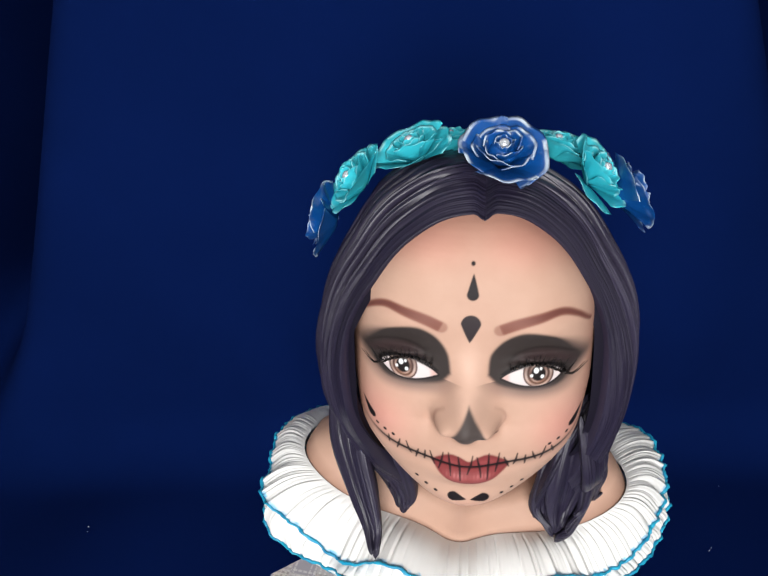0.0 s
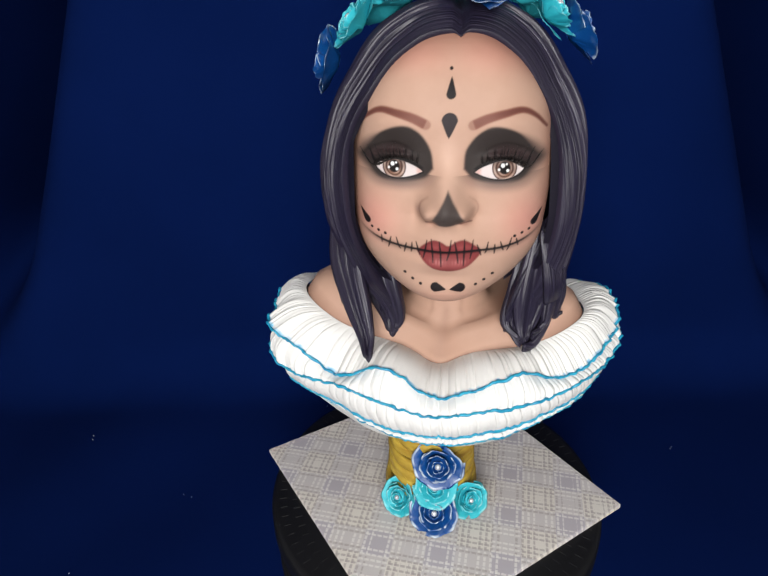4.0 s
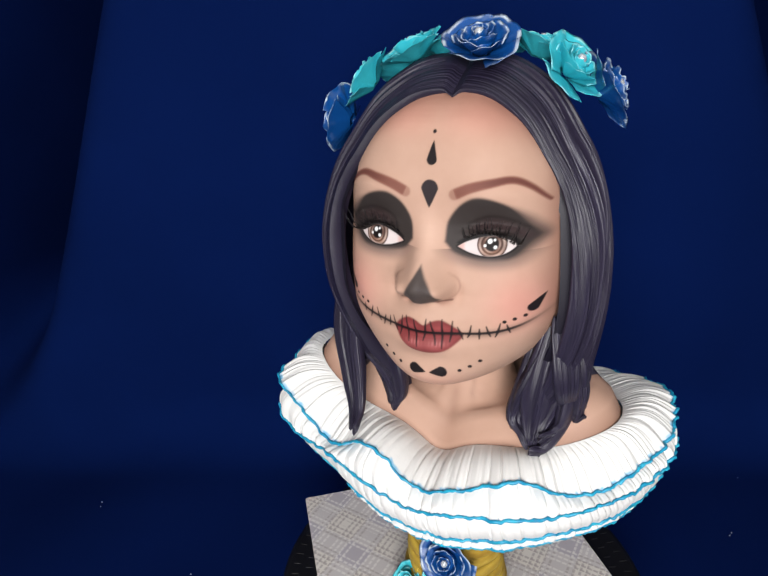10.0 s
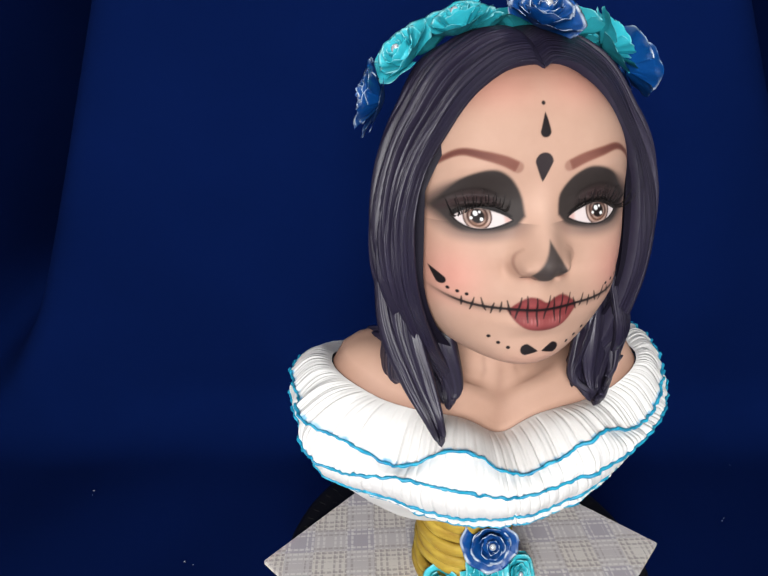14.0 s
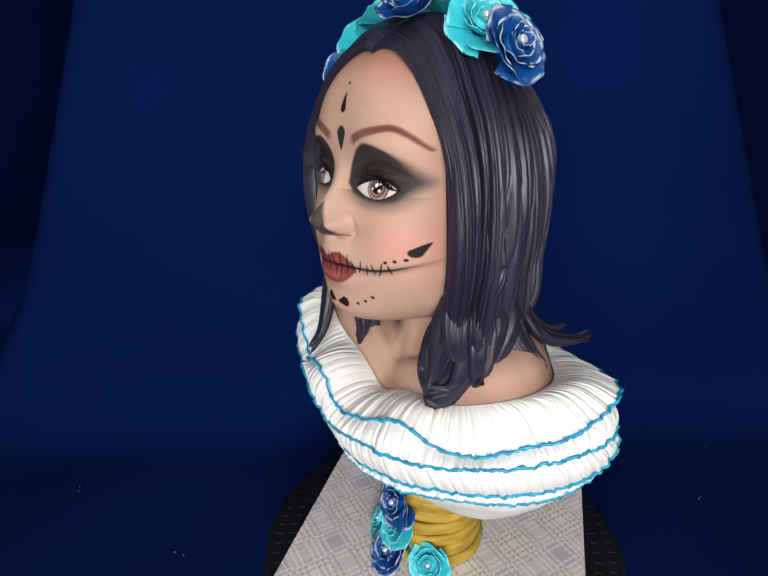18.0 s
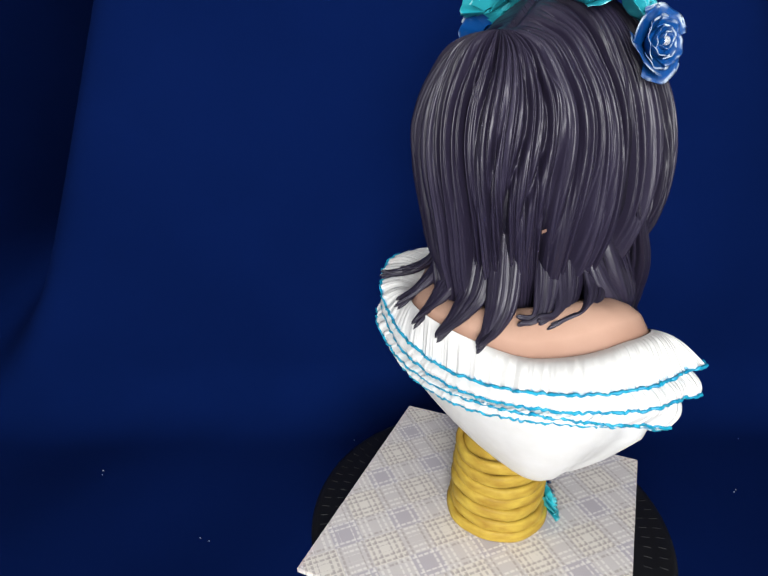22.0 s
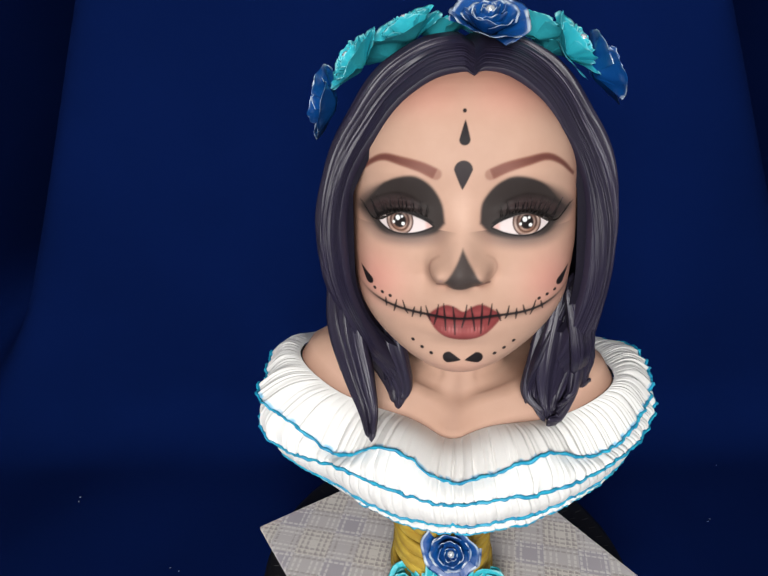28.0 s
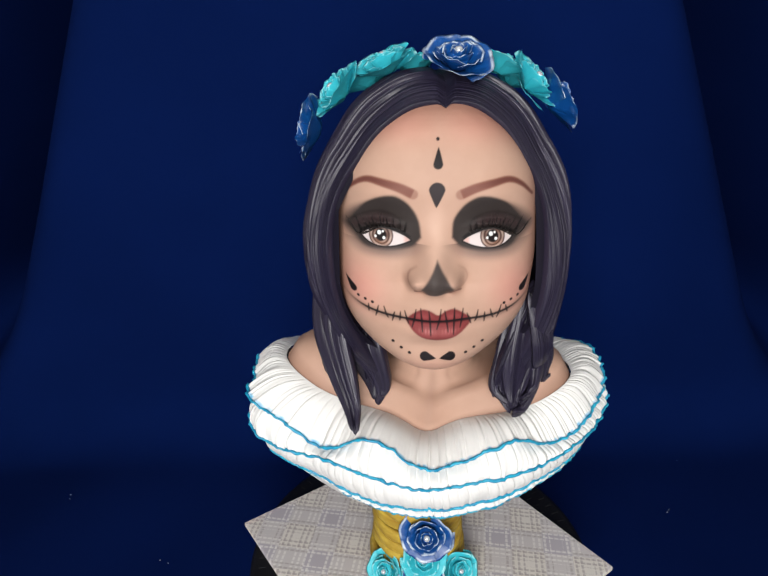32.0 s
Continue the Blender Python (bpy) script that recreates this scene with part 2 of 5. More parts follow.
# ---- mesh helpers ----
class Build:
    """Collects grids of points into one mesh with several materials."""

    def __init__(self):
        self.v, self.f, self.m, self.c, self.n = [], [], [], [], 0

    def grid(self, p, mat=0, wrap_u=False, wrap_v=False, colour=None):
        p = np.asarray(p, float)
        a, b = p.shape[:2]
        ids = np.arange(a * b).reshape(a, b) + self.n
        if wrap_u:
            ids = np.vstack([ids, ids[:1]])
        if wrap_v:
            ids = np.hstack([ids, ids[:, :1]])
        q = np.stack([ids[:-1, :-1], ids[1:, :-1], ids[1:, 1:], ids[:-1, 1:]], -1).reshape(-1, 4)
        self.v.append(p.reshape(-1, 3))
        self.f.append(q)
        self.m.append(np.full(len(q), mat))
        if colour is None:
            colour = np.zeros((a * b, 4))
        self.c.append(np.asarray(colour, float).reshape(a * b, -1))
        self.n += a * b

    def mesh(self, name, materials, attribute="", smooth=True):
        v, f = np.vstack(self.v), np.vstack(self.f)
        me = bpy.data.meshes.new(name)
        me.vertices.add(len(v))
        me.vertices.foreach_set("co", v.ravel())
        me.loops.add(len(f) * 4)
        me.loops.foreach_set("vertex_index", f.ravel().astype(np.int32))
        me.polygons.add(len(f))
        me.polygons.foreach_set("loop_start", np.arange(0, len(f) * 4, 4, dtype=np.int32))
        me.polygons.foreach_set("material_index", np.concatenate(self.m).astype(np.int32))
        me.polygons.foreach_set("use_smooth", np.full(len(f), smooth))
        for m in materials:
            me.materials.append(m)
        if attribute:
            c = np.vstack(self.c)
            if c.shape[1] == 4:
                at = me.attributes.new(attribute, "FLOAT_COLOR", "POINT")
                at.data.foreach_set("color", c.ravel())
            else:
                at = me.attributes.new(attribute, "FLOAT", "POINT")
                at.data.foreach_set("value", c.ravel())
        me.update(calc_edges=True)
        me.validate()
        return me


def part(name, me, parent, label=""):
    ob = new(name, me)
    ob.parent = parent
    if label:
        tagged(ob, label)
    return ob


def smooth01(x, a, b):
    t = np.clip((x - a) / (b - a), 0, 1)
    return t * t * (3 - 2 * t)


def gauss(x, s):
    return np.exp(-((x / s) ** 2))


RNG = np.random.RandomState(7)
TABLE = RNG.rand(64, 4096)


def noise1(x, k=0):
    """Smooth value noise of one coordinate, 0 to 1."""
    i = np.floor(x).astype(int)
    f = x - i
    f = f * f * (3 - 2 * f)
    return TABLE[k][i % 4096] * (1 - f) + TABLE[k][(i + 1) % 4096] * f


def noise2(x, y, k=0):
    """Smooth value noise of two coordinates, 0 to 1."""
    i, j = np.floor(x).astype(int), np.floor(y).astype(int)
    f, g = x - i, y - j
    f, g = f * f * (3 - 2 * f), g * g * (3 - 2 * g)
    low = TABLE[(k + j) % 64, i % 4096] * (1 - f) + TABLE[(k + j) % 64, (i + 1) % 4096] * f
    high = TABLE[(k + j + 1) % 64, i % 4096] * (1 - f) + TABLE[(k + j + 1) % 64, (i + 1) % 4096] * f
    return low * (1 - g) + high * g


def spline(points, n):
    """A smooth curve through points."""
    p = np.asarray(points, float)
    p = np.vstack([2 * p[0] - p[1], p, 2 * p[-1] - p[-2]])
    t = np.linspace(0, len(p) - 3 - 1e-6, n)
    i = t.astype(int)
    f = (t - i)[:, None]
    a, b, c, d = p[i], p[i + 1], p[i + 2], p[i + 3]
    return 0.5 * (2 * b + (c - a) * f + (2 * a - 5 * b + 4 * c - d) * f**2 + (3 * b - a - 3 * c + d) * f**3)


def tube(curve, radius, sides=8, flat=1.0, up=(0, 0, 1), closed=False, ridges=0.0):
    """Rings round a curve; radius may vary along it; flat squeezes it along its own normal."""
    c = np.asarray(curve, float)
    t = np.roll(c, -1, 0) - np.roll(c, 1, 0) if closed else np.gradient(c, axis=0)
    t /= np.linalg.norm(t, axis=1)[:, None] + 1e-12
    side = np.cross(t, np.asarray(up, float))
    side /= np.linalg.norm(side, axis=1)[:, None] + 1e-9
    nor = np.cross(side, t)
    a = np.linspace(0, 2 * math.pi, sides, endpoint=False)
    r = np.broadcast_to(np.asarray(radius, float), (len(c),))[:, None, None]
    w = (1 + ridges * np.cos(a * round(sides / 3)))[None, :, None]
    return c[:, None] + r * w * (np.cos(a)[None, :, None] * side[:, None] + flat * np.sin(a)[None, :, None] * nor[:, None])


# ---- setting: room, draped cloth ----
def slab(name, x0, x1, y0, y1, z0, z1, mat, label):
    bm = bmesh.new()
    bmesh.ops.create_cube(bm, size=1.0, matrix=Matrix.Translation(((x0 + x1) / 2, (y0 + y1) / 2, (z0 + z1) / 2)) @ Matrix.Diagonal((x1 - x0, y1 - y0, z1 - z0, 1)))
    me = bpy.data.meshes.new(name)
    bm.to_mesh(me)
    bm.free()
    me.materials.append(mat)
    return tagged(new(name, me), label, kind="structure")


CLOTH_Z = -0.115
slab("floor", -2.0, 2.0, -2.4, 1.4, CLOTH_Z - 0.12, CLOTH_Z - 0.02, WALL, "plain pale floor under the navy cloth")
slab("ceiling", -2.0, 2.0, -2.4, 1.4, 2.1, 2.2, WALL, "plain pale ceiling")
slab("wall_north", -2.0, 2.0, 1.4, 1.5, CLOTH_Z - 0.12, 2.2, WALL, "plain pale wall behind the cloth")
slab("wall_south", -2.0, 2.0, -2.5, -2.4, CLOTH_Z - 0.12, 2.2, WALL, "plain pale wall behind the camera")
slab("wall_east", 2.0, 2.1, -2.5, 1.5, CLOTH_Z - 0.12, 2.2, WALL, "plain pale wall beside the cloth")
slab("wall_west", -2.1, -2.0, -2.5, 1.5, CLOTH_Z - 0.12, 2.2, WALL, "plain pale wall beside the cloth")


def backdrop_cloth():
    """Navy cloth that hangs behind the bust, with a deep fold at each side, and runs forward under the turntable."""
    nu, nv = 260, 200
    x = np.linspace(-1.5, 1.5, nu)
    s = np.linspace(0, 1, nv)
    rise, cove, wall = 1.4, 0.10, 0.37
    y, z = np.empty(nv), np.empty(nv)
    flat = 1.55
    arc = cove * math.pi / 2
    total = flat + arc + rise
    for i, d in enumerate(s * total):
        if d < flat:
            y[i], z[i] = wall - cove - flat + d, CLOTH_Z
        elif d < flat + arc:
            a = (d - flat) / cove
            y[i], z[i] = wall - cove + cove * math.sin(a), CLOTH_Z + cove - cove * math.cos(a)
        else:
            y[i], z[i] = wall, CLOTH_Z + cove + d - flat - arc
    X, Z = np.meshgrid(x, z)
    Y = np.repeat(y[:, None], nu, 1)
    up = smooth01(Z, CLOTH_Z, 0.15)
    left = -0.63 - 0.42 * (0.48 - Z)
    right = 0.565 + 0.42 * (0.46 - Z)
    Y = Y + up * 0.50 * (gauss(X - left, 0.068) + gauss(X - right, 0.064))
    Y = Y + up * 0.12 * (smooth01(left - X, 0.0, 0.1) + smooth01(X - right, 0.0, 0.1))
    Y = Y - up * 0.05 * (gauss(X - left + 0.14, 0.05) + gauss(X - right - 0.13, 0.05))
    Y = Y + up * 0.012 * np.sin(X * 9 + 1.5 * Z + 1.0) + up * 0.02 * np.sin(np.abs(X) * 24) * smooth01(np.abs(X), 0.75, 0.95)
    Z = Z + (1 - up) * (0.004 * np.sin(X * 7 + Y * 9) + 0.003 * np.sin(X * 17 - Y * 13))
    b = Build()
    b.grid(np.stack([X, Y, Z], -1))
    ob = new("backdrop", b.mesh("backdrop", [CLOTH]))
    tagged(ob, "deep navy blue cloth draped behind and under the bust", kind="structure")
    th = ob.modifiers.new("thickness", "SOLIDIFY")
    th.thickness = 0.002
    return ob


backdrop_cloth()

def lint():
    """White specks of fluff on the cloth."""
    rng = random.Random(5)
    v, f = [], []
    spots = [(-0.53, 0.20, 0.0), (-0.348, 0.078, 0.0), (-0.33, 0.074, 0.0), (0.57, 0.40, 0.0), (0.39, 0.145, 0.0), (-0.72, 0.12, 0.0), (-0.16, 0.27, 0.0), (0.62, 0.05, 0.0), (0.46, 0.26, 0.0), (-0.45, -0.05, 0.0)]
    for x, y, z in spots:
        for k in range(rng.choice((1, 1, 2, 5))):
            cx, cy, r, w = x + rng.uniform(-0.008, 0.008), y + rng.uniform(-0.006, 0.006), rng.uniform(0.0004, 0.0009), rng.uniform(0, 3)
            n = len(v)
            for i in range(5):
                a = w + i * 1.2566
                v.append((cx + r * math.cos(a) * 1.6, cy + r * math.sin(a), CLOTH_Z + 0.0068 + 0.0008 * math.sin(a * 2)))
            v.append((cx, cy, CLOTH_Z + 0.0082))
            f += [(n + i, n + (i + 1) % 5, n + 5) for i in range(5)]
    me = bpy.data.meshes.new("lint")
    me.from_pydata(v, [], f)
    me.materials.append(LINT)
    return tagged(new("lint", me), "scattered white specks of lint on the navy cloth", "lint", kind="stuff")


lint()

CARRIED = []   # what stands on the turntable and turns with it; all built about the turntable's axis


def carried(name, label, category, data=None, group=""):
    ob = tagged(new(name, data), label, category, group)
    CARRIED.append(ob)
    return ob


# ---- turntable and board ----
BOARD_AT, BOARD_TURN = (0.003, -0.011), 40.0


def lathe(profile, segments, centre=(0, 0)):
    p = np.asarray(profile, float)
    a = np.linspace(0, 2 * math.pi, segments, endpoint=False)
    return np.stack([centre[0] + p[:, 0][:, None] * np.cos(a), centre[1] + p[:, 0][:, None] * np.sin(a), np.repeat(p[:, 1][:, None], segments, 1)], -1)


def turntable():
    thing = carried("turntable", "black round plastic turntable under the board", "turntable")
    b = Build()
    b.grid(lathe([(0.0, -0.0062), (0.185, -0.0062), (0.190, -0.008), (0.192, -0.012), (0.192, -0.03), (0.19, -0.033), (0.0, -0.033)], 96, BOARD_AT), wrap_v=True)
    part("platter", b.mesh("platter", [BLACK]), thing)
    b = Build()
    b.grid(lathe([(0.0, -0.0335), (0.182, -0.0335), (0.184, -0.04), (0.186, -0.105), (0.18, CLOTH_Z + 0.0015), (0.0, CLOTH_Z + 0.0015)], 96, BOARD_AT), wrap_v=True)
    part("base", b.mesh("base", [BLACK]), thing)
    for k in range(3):
        b = Build()
        a = np.linspace(0, 2 * math.pi, 120, endpoint=False)
        z = -0.05 - 0.015 * k
        b.grid(tube(np.stack([BOARD_AT[0] + 0.187 * np.cos(a), BOARD_AT[1] + 0.187 * np.sin(a), 0 * a + z], -1), 0.0022, 6, closed=True), wrap_u=True, wrap_v=True)
        part("rib", b.mesh("rib", [BLACK]), thing)
    bm = bmesh.new()
    bmesh.ops.create_cube(bm, size=1.0, matrix=Matrix.Diagonal((0.0075, 0.0011, 0.0012, 1)))
    bmesh.ops.bevel(bm, geom=bm.edges[:], offset=0.0003, segments=1, affect="EDGES")
    grip = bpy.data.meshes.new("grip")
    bm.to_mesh(grip)
    bm.free()
    grip.materials.append(GRIP)
    for r, count in ((0.164, 78), (0.1785, 84)):
        for k in range(count):
            a = 2 * math.pi * k / count
            part("grip", grip, thing).matrix_basis = pose(BOARD_AT[0] + r * math.cos(a), BOARD_AT[1] + r * math.sin(a), -0.0063, 0, 0, math.degrees(a))
    return thing


def cake_board():
    bm = bmesh.new()
    bmesh.ops.create_cube(bm, size=1.0, matrix=Matrix.Diagonal((0.30, 0.30, 0.0056, 1)))
    bmesh.ops.bevel(bm, geom=bm.edges[:], offset=0.0008, segments=2, affect="EDGES")
    bm.transform(Matrix.Translation((0, 0, -0.0030)))
    me = bpy.data.meshes.new("cake_board")
    bm.to_mesh(me)
    bm.free()
    me.materials.append(PLAID)
    thing = carried("cake_board", "square board covered in grey and lilac plaid paper", "board")
    p = part("board", me, thing)
    p.matrix_basis = pose(*BOARD_AT, 0, 0, 0, BOARD_TURN)
    return thing


turntable()
cake_board()


# ---- yellow column ----
COLUMN_AT = (0.000, -0.021)


def column():
    thing = carried("column", "ochre yellow column of stacked uneven coils", "column")
    n = 7
    for k in range(n):
        z = 0.0068 + k * 0.0132
        r = 0.0490 - 0.0008 * k + (0.0015 if k == 0 else 0)
        a = np.linspace(0, 2 * math.pi, 96, endpoint=False)
        wob = 0.0009 * np.sin(a * 2 + k * 1.7) + 0.0004 * np.sin(a * 5 + k * 2.9) + 0.0003 * np.sin(a * 9 + k)
        tilt = 0.0013 * np.sin(a + k * 2.1) + 0.0010 * np.sin(3 * a + k) if k else 0 * a
        ring = np.stack([COLUMN_AT[0] + (r - 0.004 + wob) * np.cos(a), COLUMN_AT[1] + (r - 0.004 + wob) * np.sin(a), z + tilt], -1)
        prof = np.linspace(0, 2 * math.pi, 20, endpoint=False)
        rad = 0.0073
        c = np.stack([np.cos(a), np.sin(a), 0 * a], -1)
        cx, cz = np.cos(prof), np.sin(prof)
        cx, cz = np.sign(cx) * np.abs(cx) ** 0.8, np.sign(cz) * np.abs(cz) ** 0.7
        g = ring[:, None] + rad * (0.35 + 0.55 * cx[None, :, None]) * c[:, None] + rad * 0.91 * cz[None, :, None] * np.array([0, 0, 1.0])
        g[:, :, 2] = np.maximum(g[:, :, 2], 0.0004)
        b = Build()
        b.grid(g, wrap_u=True, wrap_v=True)
        part("coil", b.mesh("coil", [YELLOW]), thing)
    b = Build()
    b.grid(lathe([(0.0, 0.001), (0.044, 0.001), (0.0405, 0.084), (0.038, 0.091), (0.030, 0.096), (0.0, 0.098)], 48, COLUMN_AT), wrap_v=True)
    part("core", b.mesh("core", [YELLOW]), thing)
    return thing


column()

# ---- bust ----
X0 = 0.010


def table_fn(pairs):
    z, v = zip(*pairs)
    return lambda q: np.interp(q, z, v)


FACE_DEPTH = table_fn([(0.278, -0.060), (0.283, -0.093), (0.288, -0.110), (0.293, -0.119), (0.30, -0.1255), (0.31, -0.128), (0.335, -0.1275), (0.36, -0.1245), (0.4, -0.121), (0.43, -0.121), (0.45, -0.1185), (0.465, -0.112), (0.475, -0.105), (0.485, -0.094), (0.495, -0.075), (0.505, -0.04)])
PROFILE = table_fn([(0.278, -0.070), (0.285, -0.112), (0.291, -0.124), (0.297, -0.130), (0.303, -0.1325), (0.309, -0.132), (0.315, -0.1315), (0.319, -0.1325), (0.324, -0.1370), (0.328, -0.1385), (0.332, -0.1370), (0.335, -0.1345), (0.338, -0.1365), (0.343, -0.1390), (0.349, -0.1380), (0.355, -0.1370), (0.359, -0.1395), (0.363, -0.1440), (0.367, -0.1478), (0.371, -0.1485), (0.375, -0.1465), (0.380, -0.1420), (0.386, -0.1365), (0.394, -0.1288), (0.400, -0.1255), (0.411, -0.1215), (0.43, -0.1212)])
FACE_WIDTH = table_fn([(0.278, 0.022), (0.283, 0.036), (0.29, 0.051), (0.30, 0.0625), (0.315, 0.0725), (0.335, 0.0795), (0.375, 0.083), (0.42, 0.081), (0.44, 0.0765), (0.46, 0.0645), (0.475, 0.050), (0.485, 0.034), (0.495, 0.024), (0.505, 0.012)])


def soften(fn, q, w=0.006):
    return sum(fn(q + d * w) for d in (-1, -0.5, 0, 0.5, 1)) / 5


def face_y(X, z):
    """Depth of the face at X from its middle line and height z."""
    w = soften(FACE_WIDTH, z)
    c = soften(FACE_DEPTH, z)
    back = -0.035
    r = np.clip(np.abs(X) / w, 0, 1)
    full = 2.2 + 1.0 * smooth01(z, 0.29, 0.345)
    y = back + (c - back) * (1 - r**full) ** (1 / (full - 0.55))
    A = np.abs(X)
    # middle line: nose, lips and chin
    out = (soften(PROFILE, z, 0.0035) - c) * (1 - smooth01(z, 0.405, 0.43))
    nose = smooth01(z, 0.347, 0.364)
    width = 0.034 - 0.010 * smooth01(z, 0.308, 0.325)
    y = y + out * (nose * gauss(X, 0.0120 + 0.0040 * gauss(z - 0.372, 0.009)) + (1 - nose) * gauss(X, width))
    y = y - 0.0088 * gauss(A - 0.0142, 0.0055) * gauss(z - 0.3668, 0.0066)
    y = y + 0.0022 * gauss(A - 0.0215, 0.0035) * gauss(z - 0.366, 0.008)
    y = y + 0.0020 * gauss(A - 0.009, 0.0035) * gauss(z - 0.3590, 0.0025)
    y = y + 0.0065 * gauss(A - 0.038, 0.021) * gauss(z - 0.402, 0.013)
    y = y - 0.0050 * gauss(A - 0.039, 0.017) * gauss(z - 0.3965, 0.0085)
    y = y - 0.0042 * gauss(A - 0.041, 0.013) * gauss(z - 0.4062 + 6 * (A - 0.038) ** 2, 0.0025)
    y = y - 0.0030 * gauss(A - 0.042, 0.024) * gauss(z - 0.428, 0.009)
    y = y - 0.0035 * gauss(A - 0.050, 0.02) * gauss(z - 0.360, 0.018)
    return y


def inside(px, pz, poly):
    """Signed distance to a closed outline: negative inside."""
    poly = np.asarray(poly, float)
    dist = np.full(px.shape, 1e9)
    odd = np.zeros(px.shape, bool)
    for (ax, az), (bx, bz) in zip(poly, np.roll(poly, -1, 0)):
        ex, ez = bx - ax, bz - az
        t = np.clip(((px - ax) * ex + (pz - az) * ez) / (ex * ex + ez * ez + 1e-15), 0, 1)
        dist = np.minimum(dist, np.hypot(px - ax - t * ex, pz - az - t * ez))
        cross = ((az > pz) != (bz > pz)) & (px < (bx - ax) * (pz - az) / (bz - az + 1e-15) + ax)
        odd ^= cross
    return np.where(odd, -dist, dist)


def rounded(points):
    """A closed outline with its corners drawn round."""
    p = np.column_stack([np.asarray(points + points[:1], float), np.zeros(len(points) + 1)])
    return spline(p, 6 * len(points))[:-1, :2]


def stroke(px, pz, points):
    """Distance to an open line, and how far along it, 0 to 1."""
    p = spline(np.column_stack([np.asarray(points, float), np.zeros(len(points))]), 12 * len(points))[:, :2]
    best, along = np.full(px.shape, 1e9), np.zeros(px.shape)
    for i in range(len(p) - 1):
        ex, ez = p[i + 1] - p[i]
        t = np.clip(((px - p[i, 0]) * ex + (pz - p[i, 1]) * ez) / (ex * ex + ez * ez + 1e-15), 0, 1)
        d = np.hypot(px - p[i, 0] - t * ex, pz - p[i, 1] - t * ez)
        near = d < best
        best = np.where(near, d, best)
        along = np.where(near, (i + t) / (len(p) - 1), along)
    return best, along


def teardrop(px, pz, cx, cz, tx, tz, r):
    """Signed distance to a drop: a round end at c, a point at t."""
    ex, ez = tx - cx, tz - cz
    n = math.hypot(ex, ez)
    u = ((px - cx) * ex + (pz - cz) * ez) / n
    v = ((px - cx) * -ez + (pz - cz) * ex) / n
    k = np.clip(u / n, 0, 1)
    return np.where(u < 0, np.hypot(u, v) - r, np.abs(v) - r * (1 - k) ** 0.85 + np.maximum(u - n, 0))


BASE_SKIN = np.array([0.475, 0.302, 0.225])
INK = np.array([0.012, 0.009, 0.010])


